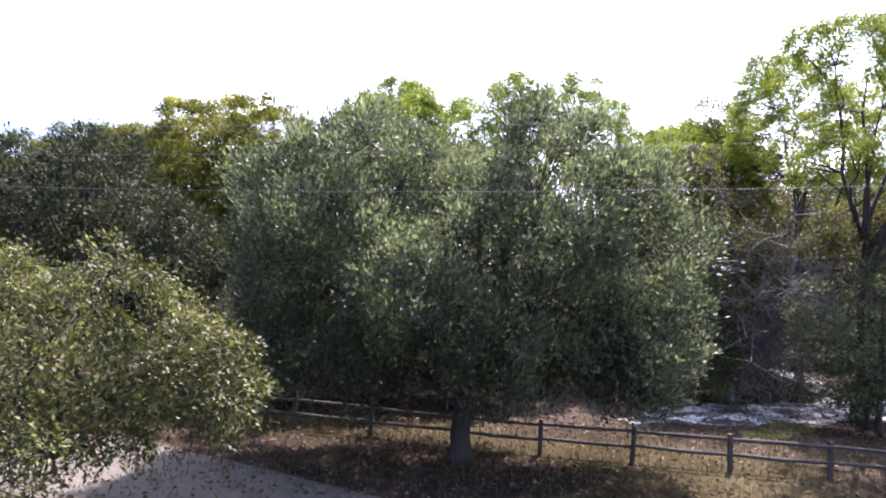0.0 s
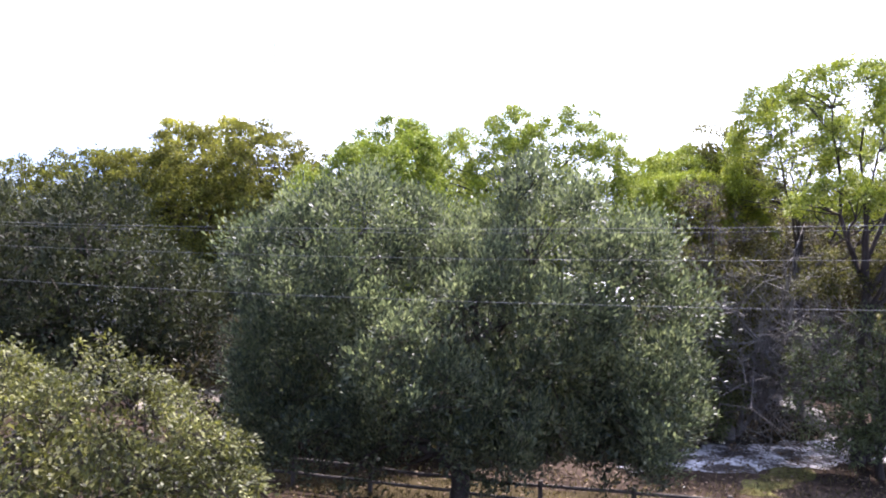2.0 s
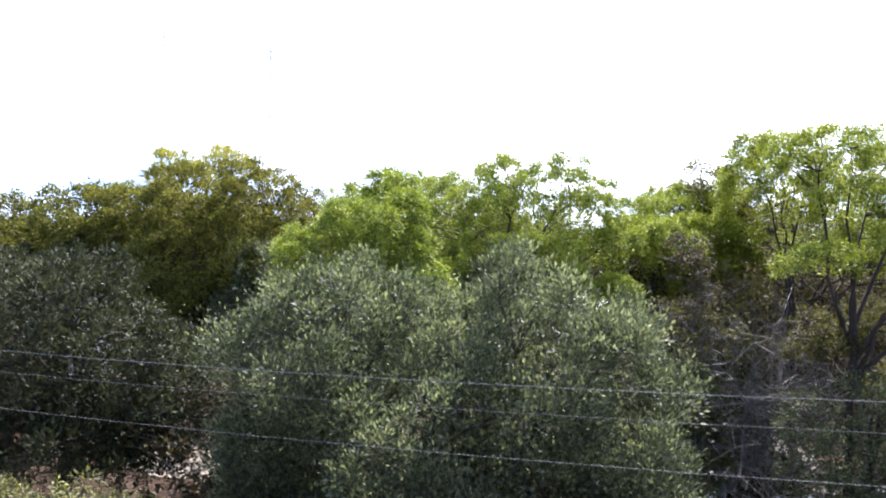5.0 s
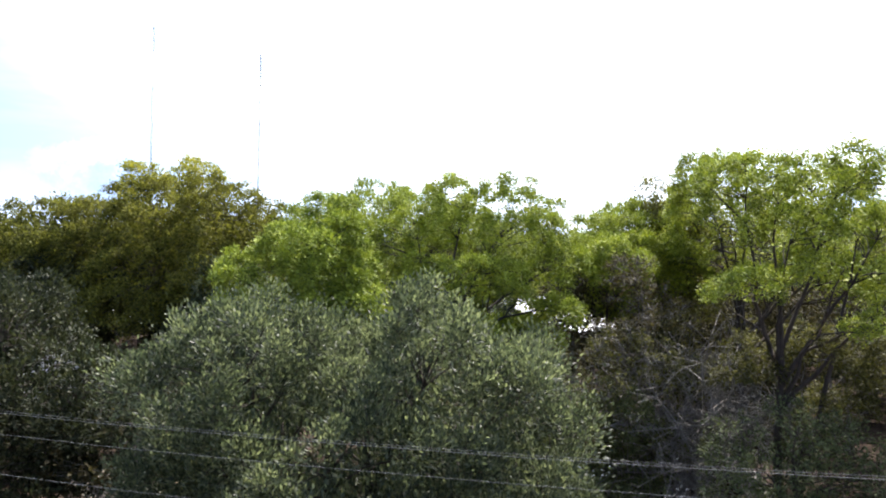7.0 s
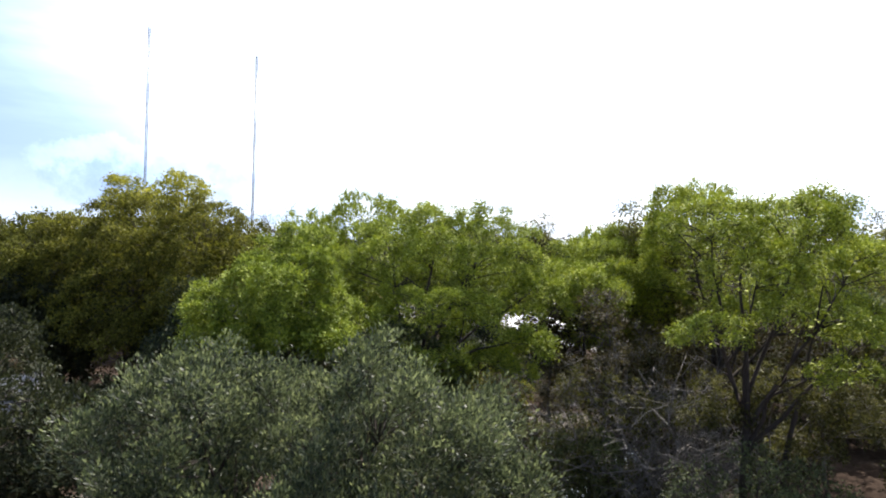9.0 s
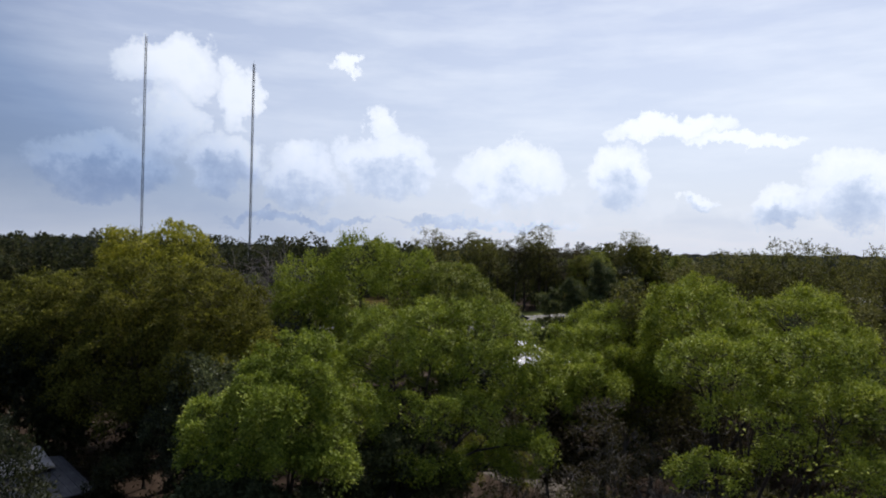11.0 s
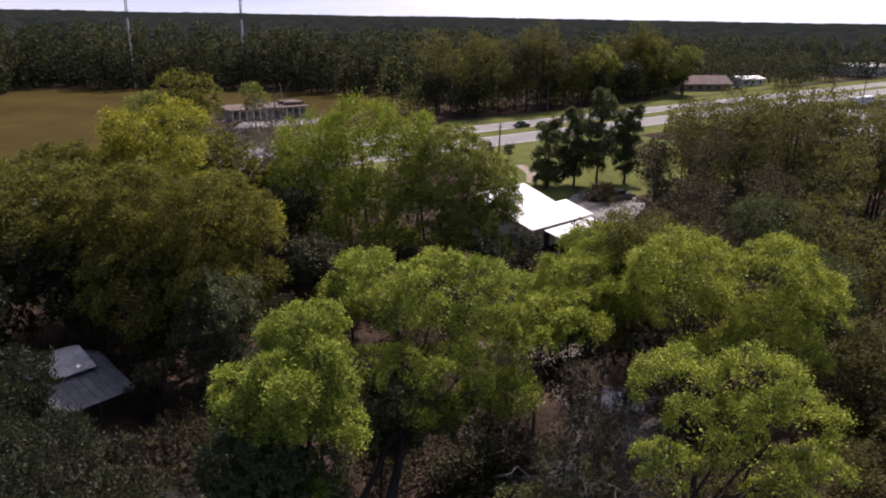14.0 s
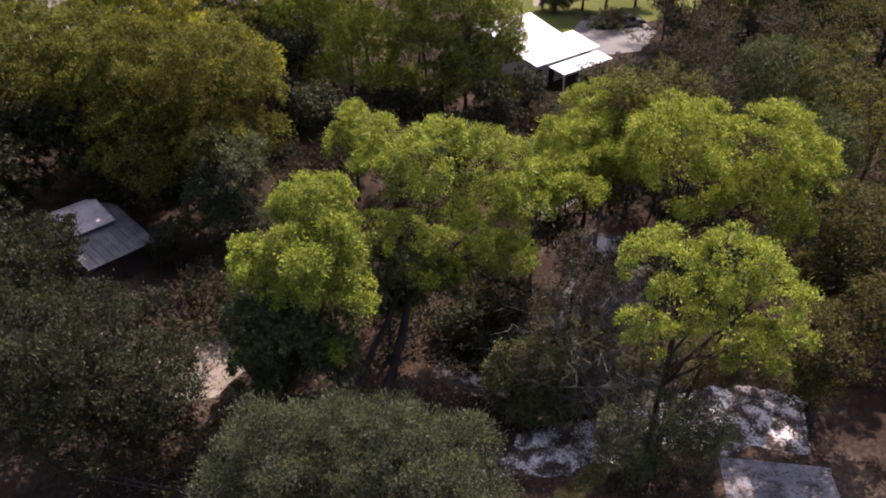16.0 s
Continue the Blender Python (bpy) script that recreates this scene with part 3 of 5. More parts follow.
def strip(name, a, b, z, mat, label, s0=-160, s1=620, category="road"):
    pts = [ROAD_WAY * s0 + ROAD_OUT * a, ROAD_WAY * s1 + ROAD_OUT * a, ROAD_WAY * s1 + ROAD_OUT * b, ROAD_WAY * s0 + ROAD_OUT * b]
    return sheet(name, [(p.x, p.y) for p in pts], z, mat, label, category)


strip("verge", 98, 141, 0.06, LAWN, "mown green verge along the highway", category="verge")
strip("road_near", 106, 116.3, 0.09, ASPHALT, "pale grey asphalt carriageway of the highway")
strip("road_far", 122, 131, 0.09, ASPHALT, "pale grey asphalt far carriageway of the highway")
for a in (107.0, 115.4, 122.8, 130.2):
    strip("edge_line", a, a + 0.16, 0.1, WHITE_PAINT, "white painted edge line on the highway", category="road marking")

# ---- trees near the camera ----
UP = -0.55
FINE, LEAFY = (0.105, 0.068), (0.15, 0.095)
tree("magnolia_tree", "large dark glossy magnolia standing by the timber fence", "tree", 11, (0.6, 18.5, 0), (0.9, 18.6, 6.4),
     [(-2.7, 18.8, 5.8, 2.6, 2.9, 3.1), (2.3, 18.8, 5.9, 2.7, 3.2, 3.2), (4.3, 18.9, 5.4, 2.1, 2.8, 2.9), (5.2, 18.6, 3.6, 1.6, 2.4, 2.0), (0.2, 17.2, 4.2, 3.0, 2.6, 2.8), (-4.0, 18.8, 4.0, 1.5, 2.4, 2.5),
      (0.2, 19.8, 5.2, 3.6, 3.2, 3.2), (3.9, 17.5, 2.9, 2.0, 1.9, 1.6), (-2.2, 17.4, 2.9, 2.2, 2.0, 1.4), (1.5, 16.8, 2.9, 2.0, 1.6, 1.3), (-4.0, 18.4, 2.7, 1.3, 2.0, 1.2)],
     LEAF_MAGNOLIA, 165000, 0.66, (0.135, 0.052), 0.29, 500, UP, -0.95, flat=1.5, cover=1.2, loose=0.10, bough=2.4, gap=-0.5, lift=0.9, fork=0.3, spread=0.45)
tree("small_tree", "yellow-green small tree with drooping arching twigs", "tree", 12, (-7.6, 12.0, 0), (-7.2, 12.0, 3.9),
     [(-8.9, 12, 3.2, 2.6, 2.8, 2.0), (-6.2, 12, 3.2, 2.1, 2.4, 2.1), (-4.5, 12, 2.8, 1.8, 2.0, 1.3), (-6.0, 11.4, 2.0, 2.2, 2.0, 1.2), (-8.4, 11.3, 1.5, 1.8, 2.0, 1.2), (-11.2, 12, 2.6, 2.0, 2.4, 2.2), (-10.4, 11.4, 1.4, 1.8, 2.0, 1.2)],
     LEAF_SMALL, 72000, 0.48, (0.10, 0.04), 0.10, 900, 0.45, -0.75, flat=0.8, cover=1.2, loose=0.12, lift=0.5)
tree("evergreen_tree", "dark broad evergreen tree beside the sandy track", "tree", 13, (-13.5, 25.0, 0), (-13.5, 25, 6.4),
     [(-13.4, 25, 5.9, 3.6, 3.6, 3.3), (-10.6, 24.8, 4.2, 2.6, 2.9, 2.9), (-16.9, 25, 5.6, 3.0, 3.6, 3.4), (-13.0, 23.5, 3.6, 3.4, 2.8, 2.4), (-10.8, 24.2, 2.5, 2.2, 2.2, 1.5)],
     LEAF_DARK, 56000, 0.62, (0.16, 0.075), 0.28, 200, UP, -0.85, flat=1.2, cover=1.1, loose=0.14)
tree("evergreen_tree", "dark rounded evergreen tree near the tin-roofed hut", "tree", 23, (-20.5, 32.0, 0), (-20.5, 32, 6.0),
     [(-20.2, 32, 6.0, 3.0, 3.2, 2.8), (-22.8, 31.5, 5.0, 3.2, 3.4, 3.2), (-19.6, 30.5, 3.8, 2.8, 2.8, 2.6)], LEAF_DARK, 36000, 0.65, (0.18, 0.09), 0.28, 60, UP, -0.8, plain=True, flat=1.1, cover=1.1)
tree("tree", "tall yellow-green tree with open layered crown", "tree", 14, (14.6, 26.3, 0), (14.0, 25.2, 12.2),
     [(13.0, 25.0, 12.9, 1.7, 1.9, 1.0), (15.9, 24.8, 13.0, 1.7, 1.9, 1.1), (14.3, 24.6, 11.2, 1.9, 1.9, 1.0), (17.6, 25.0, 11.6, 1.5, 1.9, 0.9), (16.0, 24.6, 9.8, 1.9, 1.8, 0.95), (18.4, 24.8, 9.3, 1.4, 1.8, 0.7), (13.0, 24.6, 9.2, 1.4, 1.7, 0.7), (17.6, 24.8, 8.0, 1.4, 1.5, 0.6)],
     LEAF_BRIGHT, 43000, 0.46, (0.095, 0.06), 0.20, 520, 0.1, -0.4, cover=1.0, loose=0.03, bough=1.8, gap=0.1, fork=0.32, stems=(((14.9, 26.4, 0), (16.6, 25.0, 11.0)),))
tree("shrub", "dark thin-leaved evergreen shrub at the foot of the tall tree", "shrub", 24, (14.3, 24.3, 0), (14.3, 24.3, 4.4),
     [(12.7, 24.3, 3.0, 1.6, 1.2, 2.2), (14.6, 24.4, 3.5, 1.6, 1.2, 2.2), (16.4, 24.6, 3.1, 1.6, 1.2, 2.2), (13.6, 23.9, 1.5, 1.8, 1.0, 1.0)], LEAF_DULL, 15000, 0.45, (0.12, 0.055), 0.12, 260, 0.1, -0.8, flat=0.9, cover=0.9, bough=1.8)
tree("tree", "broad yellow-green oak with a rounded domed crown", "tree", 15, (17.5, 38.0, 0), (17.6, 37.5, 11.5),
     [(16.2, 36.2, 12.6, 2.8, 3.0, 2.9), (20.4, 36.6, 12.2, 3.1, 3.4, 3.1), (17.8, 39, 11.0, 4.2, 4.0, 3.2), (21.8, 37, 9.2, 2.6, 3.0, 2.2), (17, 35.4, 9.6, 2.2, 1.4, 0.9), (14.3, 34.6, 13.7, 1.6, 1.8, 1.5), (23.4, 36.5, 11.2, 2.2, 2.4, 2.2)],
     LEAF_BRIGHT, 96000, 0.60, FINE, 0.28, 460, 0.1, -0.3, plain=True, bough=2.0, gap=0.1, loose=0.05)
tree("tree", "rounded green oak between its neighbours", "tree", 33, (12.8, 43.6, 0), (13.0, 43.4, 11.0),
     [(13.4, 43.3, 11.4, 3.2, 3.0, 2.6), (10.2, 37.6, 10.1, 2.3, 2.4, 1.6), (11.0, 40.4, 10.6, 2.6, 2.6, 2.2), (14.6, 41.6, 9.4, 2.6, 2.6, 2.2), (11.4, 41.6, 7.4, 2.2, 2.0, 1.2)],
     LEAF_BRIGHT, 75000, 0.58, FINE, 0.22, 300, 0.1, -0.4, plain=True, bough=2.0, gap=0.0, stems=(((12.2, 43.0, 0), (10.6, 38.6, 9.4)),))
tree("tree", "spreading olive-green oak with forked leaning trunk", "tree", 16, (0.3, 29.9, 0), (2.8, 34.0, 9.8),
     [(0.4, 37.2, 11.3, 2.9, 3.0, 2.4), (5.2, 35.4, 11.6, 2.9, 3.0, 2.5), (2.9, 35.0, 12.0, 2.8, 2.8, 2.2), (3.0, 32.4, 9.0, 3.2, 2.4, 1.5), (7.4, 33.2, 7.9, 1.3, 1.4, 0.8), (7.6, 35.6, 9.6, 2.2, 2.6, 1.8), (2.4, 31.6, 6.8, 2.2, 1.6, 0.9), (6.2, 34.2, 6.6, 2.0, 1.8, 0.9), (-0.6, 33.6, 8.0, 2.0, 2.0, 1.4)],
     LEAF_BRIGHT, 92000, 0.55, FINE, 0.32, 500, 0.1, -0.35, plain=True, fork=0.45, cover=0.9, loose=0.05, gap=-0.15, bough=2.2, stems=(((-1.5, 30.0, 0), (2.6, 34.2, 9.2)),))
tree("tree", "green oak with slanting trunk over the sandy ground", "tree", 17, (-2.2, 29.4, 0), (-2.6, 29.4, 9.0),
     [(-3.2, 31.6, 10.4, 2.5, 2.4, 2.6), (-2.8, 28.9, 9.8, 2.3, 2.2, 2.2), (-5.4, 29.2, 8.2, 2.1, 2.3, 2.1), (-1.5, 28.2, 8.3, 1.7, 1.8, 1.3), (-1.8, 27.6, 5.2, 0.9, 0.9, 0.6)],
     LEAF_BRIGHT, 70000, 0.56, FINE, 0.24, 300, 0.1, -0.35, plain=True)
tree("evergreen_tree", "dull grey-green tree below the slanting oak", "tree", 39, (-5.4, 29.0, 0), (-5.3, 29.0, 5.4),
     [(-5.6, 28.6, 5.0, 2.6, 2.0, 2.3), (-6.2, 29.4, 2.8, 2.4, 2.2, 1.9), (-3.2, 28.0, 6.0, 2.4, 1.5, 1.8), (-2.6, 28.4, 4.0, 1.8, 1.5, 1.2)], LEAF_DULL, 44000, 0.58, LEAFY, 0.2, 120, 0.1, -0.7, plain=True, flat=0.8)
tree("tree", "young dull olive tree between two leaning oaks", "tree", 46, (0.2, 32.4, 0), (0.4, 32.6, 6.6),
     [(-0.8, 31.8, 6.6, 1.9, 1.6, 1.7), (1.3, 32.4, 7.2, 1.9, 1.6, 1.5), (3.0, 33.2, 5.8, 1.7, 1.5, 1.3), (0.3, 33.4, 4.4, 1.9, 1.5, 1.3)], LEAF_DULL, 26000, 0.55, LEAFY, 0.13, 160, 0.1, -0.6, plain=True, flat=0.8, loose=0.1)
tree("tree", "big rounded green oak in the wood", "tree", 18, (-15, 50, 0), (-15, 50, 12),
     [(-13.6, 49, 11.2, 4.6, 4.8, 4.2), (-19, 50, 11.5, 4.8, 4.8, 4.2), (-12.6, 46.6, 8.0, 4.0, 3.8, 3.6), (-18, 47, 7.4, 4.6, 4.2, 4.0), (-23.5, 51, 10.0, 4.0, 4.2, 4.0)], LEAF_SHADE, 85000, 0.9, (0.17, 0.11), 0.4, 160, 0.1, -0.5, plain=True, flat=0.6, bough=4.0)
tree("evergreen_tree", "small blue-green evergreen tree at the wood's edge", "tree", 25, (-11.6, 43.2, 0), (-11.6, 43.2, 7),
     [(-11.6, 43, 6.8, 2.4, 2.4, 3.0), (-11.2, 42.6, 3.6, 2.6, 2.4, 2.8), (-13.2, 43, 4.6, 2.0, 2.0, 2.6)], LEAF_MAGNOLIA, 28000, 0.6, (0.17, 0.08), 0.2, 40, UP, -0.8, flat=1.2)
tree("tree", "wide olive-green oak in the wood", "tree", 19, (-29, 55, 0), (-29, 55, 11),
     [(-28, 54, 10.4, 5.4, 4.8, 4.2), (-35, 55, 9.6, 4.8, 4.8, 4.2), (-26, 53, 6.8, 4.8, 4.0, 4.0), (-40, 56, 8.8, 4.6, 4.6, 4.4), (-32, 52, 6.0, 4.6, 3.8, 3.8)], LEAF_SHADE, 65000, 1.1, (0.20, 0.13), 0.4, 120, 0.1, -0.5, plain=True, flat=0.6, bough=4.0)
tree("tree", "yellow-green rounded tree before the field", "tree", 20, (-25.5, 64.5, 0), (-25.5, 64.5, 15),
     [(-23.6, 63, 15.6, 4.5, 4.0, 3.4), (-24.5, 63.5, 11.0, 4.8, 4.2, 4.0), (-27.2, 63, 14.4, 2.4, 2.8, 2.4), (-20.6, 63, 9.0, 3.4, 3.4, 3.2), (-16.2, 64, 7.0, 3.2, 3.4, 3.4)], LEAF_YELLOWING, 42000, 0.95, (0.20, 0.12), 0.35, 120, 0.1, -0.5, plain=True, flat=0.7, bough=4.0)
tree("tree", "tall green many-stemmed tree with fine foliage", "tree", 21, (-6.5, 75, 0), (-7, 75, 13),
     [(-12.0, 74, 12.4, 3.8, 4.0, 3.8), (-7.0, 74, 14.2, 4.2, 4.4, 3.9), (-2.4, 74, 13.2, 3.8, 4.2, 3.8), (-13.0, 73, 8.4, 3.6, 3.4, 3.6), (-8, 72.4, 8.0, 4.4, 3.4, 3.0), (-3.4, 72.4, 8.4, 4.0, 3.2, 3.0), (-10.5, 72, 4.4, 4.0, 3.0, 3.0), (-4.5, 71.6, 4.2, 3.8, 3.0, 3.0)],
     LEAF_BRIGHT, 62000, 0.85, (0.21, 0.11), 0.3, 200, -0.3, -0.4, plain=True, flat=1.3, cover=0.9, lift=1.2, bough=4.0, stems=(((-5, 74.5, 0), (-4, 74, 12)), ((-8.5, 75, 0), (-10, 75, 11)), ((-10, 75.5, 0), (-13, 74.5, 10))))
tree("tree", "rounded green tree with several dark stems", "tree", 22, (1.5, 71, 0), (2, 72, 11),
     [(2.6, 73, 12.2, 4.0, 4.2, 3.6), (6.4, 72.4, 9.4, 3.4, 3.6, 3.4), (0.6, 71, 8.2, 3.8, 3.4, 2.6), (8.2, 72.8, 7.0, 2.2, 2.8, 2.6), (4.6, 70.2, 6.4, 3.4, 2.6, 2.0), (2.4, 69.6, 3.8, 3.6, 2.6, 2.6), (6.6, 70.4, 3.6, 2.6, 2.4, 2.4)],
     LEAF_OAK, 56000, 0.95, (0.21, 0.12), 0.28, 160, 0.1, -0.3, plain=True, flat=0.6, stems=(((4, 71.5, 0), (4.6, 72, 11)), ((0.4, 71.5, 0), (-0.4, 72, 9))))
tree("tree", "bright green young tree in a shaded gap", "tree", 26, (-4.5, 52, 0), (-4.5, 52, 6),
     [(-4.4, 52, 6.0, 2.6, 2.6, 2.4), (-3.0, 52, 4.6, 2.2, 2.2, 2.0)], LEAF_BRIGHT, 14000, 0.7, (0.17, 0.11), 0.14, 40, 0.2, -0.4)
tree("tree", "grey-brown thin tree with sparse leaves", "tree", 27, (13.8, 43.5, 0), (14.2, 43, 12.5),
     [(14.6, 43, 12.3, 2.4, 2.4, 2.7), (16.6, 43.4, 11.2, 2.0, 2.2, 2.6), (12.6, 43, 8.0, 2.6, 2.6, 2.8), (16.2, 43.5, 8.6, 2.4, 2.6, 2.8)], LEAF_FEATHER, 26000, 0.7, (0.16, 0.09), 0.18, 200, 0.2, -0.6, bark=TWIG, loose=0.3)
tree("tree", "grey-brown slender tree with thinning leaves", "tree", 28, (9.2, 40.5, 0), (9.0, 40.5, 8.5),
     [(9.0, 40.5, 7.6, 2.2, 2.2, 2.4), (10.6, 40, 5.0, 2.2, 2.2, 2.4)], LEAF_BROWN, 8000, 0.65, (0.16, 0.09), 0.15, 200, 0.2, -0.6, bark=TWIG, loose=0.3)
tree("tree", "brown-leaved tree beside the gravel drive", "tree", 29, (24.2, 29.0, 0), (23.8, 29, 6.0),
     [(23.2, 28.6, 5.6, 2.4, 2.4, 1.8), (26.0, 29.4, 6.4, 2.6, 2.6, 2.2), (22.4, 27.6, 3.8, 1.6, 1.8, 1.0)], LEAF_OLIVE, 18000, 0.6, (0.14, 0.08), 0.22, 200, 0.2, -0.3, flat=0.7)
tree("tree", "dark leafy tree with a domed crown", "tree", 30, (27.5, 37.0, 0), (27.5, 37, 8.0),
     [(27.5, 36.6, 7.8, 3.0, 3.0, 2.8), (30.0, 37, 6.6, 2.8, 3.0, 2.8), (26.6, 36, 4.6, 2.6, 2.4, 2.2)], LEAF_OLIVE, 22000, 0.75, (0.18, 0.10), 0.25, 100, 0.2, -0.5, flat=0.7)
tree("tree", "dark green upright tree in the wood", "tree", 31, (30.2, 50.0, 0), (30.2, 50, 8.0),
     [(30.2, 49.6, 7.0, 3.0, 3.0, 3.4), (31.2, 49.6, 4.6, 3.2, 3.0, 3.2), (27.4, 48.6, 5.0, 2.6, 2.6, 3.0)], LEAF_PINE, 18000, 0.7, (0.22, 0.11), 0.22, 60, UP, -0.7, flat=1.1)
tree("tree", "dark green rounded evergreen in the brush", "tree", 32, (31.0, 61.0, 0), (31.0, 61, 9),
     [(30.6, 60.6, 8.4, 3.6, 3.4, 3.6), (31.4, 60.4, 5.0, 4.0, 3.4, 3.8)], LEAF_PINE, 18000, 0.8, (0.23, 0.11), 0.22, 60, UP, -0.7, flat=1.1)

tree("tree", "thin grey-olive twiggy tree beside the creek", "tree", 35, (11.0, 28.8, 0), (10.4, 28.6, 6.4),
     [(9.7, 28.2, 6.0, 2.1, 2.0, 1.5), (11.6, 28.6, 5.2, 2.0, 2.0, 1.5), (8.6, 27.8, 4.2, 1.6, 1.6, 1.3), (10.6, 27.2, 3.6, 1.8, 1.4, 1.0)], LEAF_OLIVE, 6000, 0.55, (0.12, 0.055), 0.15, 520, 0.2, -0.5, bark=TWIG, cover=0.8, flat=0.8, loose=0.2)
tree("shrub", "dark dense evergreen shrub in deep shade", "shrub", 36, (8.2, 29.4, 0), (8.2, 29.4, 3.0),
     [(7.7, 28.6, 3.0, 1.8, 1.6, 2.5), (9.5, 28.0, 2.7, 1.7, 1.5, 2.3), (8.6, 27.6, 1.6, 1.8, 1.2, 1.2)], LEAF_DULL, 17000, 0.5, (0.13, 0.07), 0.10, 80, 0.1, -0.8)

tree("tree", "muted olive-brown feathery tree beside the creek", "tree", 37, (10.8, 30.4, 0), (10.6, 30.6, 9.4),
     [(10.4, 30.8, 9.2, 1.5, 1.5, 1.3), (11.3, 30.4, 7.4, 1.7, 1.6, 1.3), (9.6, 30.2, 6.4, 1.6, 1.5, 1.2), (11.4, 29.8, 5.0, 1.6, 1.5, 1.1)], LEAF_BROWN, 5500, 0.5, (0.12, 0.055), 0.13, 520, 0.2, -0.5, bark=TWIG, plain=True, flat=0.9, cover=0.8, loose=0.25)
tree("tree", "thin olive tree with feathery leaves near the slab", "tree", 38, (15.6, 27.2, 0), (15.6, 27.0, 7.0),
     [(13.6, 26.6, 6.4, 1.6, 1.4, 1.1), (15.6, 26.4, 7.2, 1.6, 1.4, 1.1), (17.6, 26.6, 6.6, 1.7, 1.4, 1.1), (19.4, 26.8, 5.8, 1.5, 1.4, 1.1), (16.6, 27.0, 5.0, 1.7, 1.4, 0.8)], LEAF_OLIVE, 15000, 0.45, (0.11, 0.055), 0.12, 320, 0.2, -0.3, bark=TWIG, plain=True, cover=0.8, loose=0.15)


def bare_tree(seed, base, height, spread, label, group="", count=46, fine=0.009):
    """A leafless crown of forking grey twigs."""
    rng = np.random.default_rng(seed)
    foot = empty("bare_tree", base, label, "tree", group)
    paths, tips, stems = [], [], []
    for i in range(6):
        a = rng.uniform(0, 2 * math.pi)
        end = np.array([math.cos(a) * spread * 0.45, math.sin(a) * spread * 0.45, height * rng.uniform(0.5, 0.7)])
        mid = end * 0.5 + np.array([0, 0, height * 0.08])
        pts = [(1 - q) ** 2 * np.zeros(3) + 2 * q * (1 - q) * mid + q * q * end for q in np.linspace(0, 1, 6)]
        stems.append([(tuple(p), 0.085 * (1 - 0.65 * q)) for p, q in zip(pts, np.linspace(0, 1, 6))])
        tips += [(pts[j], 0.034) for j in (2, 3, 4, 5)]
    for level in range(2):
        grown = []
        for k in range(count if level == 0 else count * 9):
            at, r = tips[rng.integers(len(tips))]
            way = rng.normal(0, 1, 3) + np.array([0, 0, 0.35])
            way /= np.linalg.norm(way)
            far = at + way * spread * (0.5 if level == 0 else 0.26) * rng.uniform(0.6, 1.2)
            bend = (at + far) / 2 + rng.normal(0, spread * 0.05, 3)
            pts = [at, bend, far]
            paths.append([(tuple(p), max(r * f, fine)) for p, f in zip(pts, (0.8, 0.55, 0.3))])
            grown += [(bend, r * 0.6), (far, r * 0.4)]
        tips = grown
    for stem in stems:
        v, f = tubes([stem], 6)
        raw("stem", v, f, TWIG, foot, smooth=True)
    v, f = tubes(paths[:count], 4)
    raw("branchwork", v, f, TWIG, foot)
    v, f = tubes(paths[count:], 3)
    tagged(raw("twigwork", v, f, TWIG, foot), kind="stuff")
    return foot


bare_tree(41, (11.4, 29.2, 0), 6.2, 6.4, "leafless grey twiggy tree among the shade", count=110, fine=0.014)
bare_tree(42, (13.4, 32.4, 0), 6.5, 5.0, "leafless grey twiggy tree by the creek", count=90, fine=0.013)
bare_tree(43, (-20.8, 84, 0), 19.3, 9.5, "leafless grey tree before the field", count=110, fine=0.03)
bare_tree(44, (-16.5, 86, 0), 16.8, 8.5, "leafless grey tree with forking stems", count=100, fine=0.03)


# ---- the wood around: a few kinds of tree and shrub, repeated ----
def wood_kind(name, label, seed, height, width, mat, count, pad, leaf, bare=0.35, category="tree", group="", bark=BARK, flat=0.7, lift=0.6):
    rng = np.random.default_rng(seed)
    lobes = []
    for i in range(4):
        a = i * 1.57 + rng.uniform(-0.4, 0.4)
        z = height * (bare + (1 - bare) * (0.35 + 0.18 * i))
        lobes.append((math.cos(a) * width * 0.22, math.sin(a) * width * 0.22, min(z, height * 0.82), width * 0.33, width * 0.33, height * (1 - bare) * 0.26))
    lobes.append((0, 0, height * 0.8, width * 0.28, width * 0.28, height * 0.2))
    return tree(name, label, category, seed, (0, 0, 0), (0, 0, height * 0.75), lobes, mat, count, pad, leaf, max(0.05, height * 0.014), 14, 0.1, -0.5, group, bark, plain=True, flat=flat, cover=0.9, bough=width * 0.45, lift=lift)


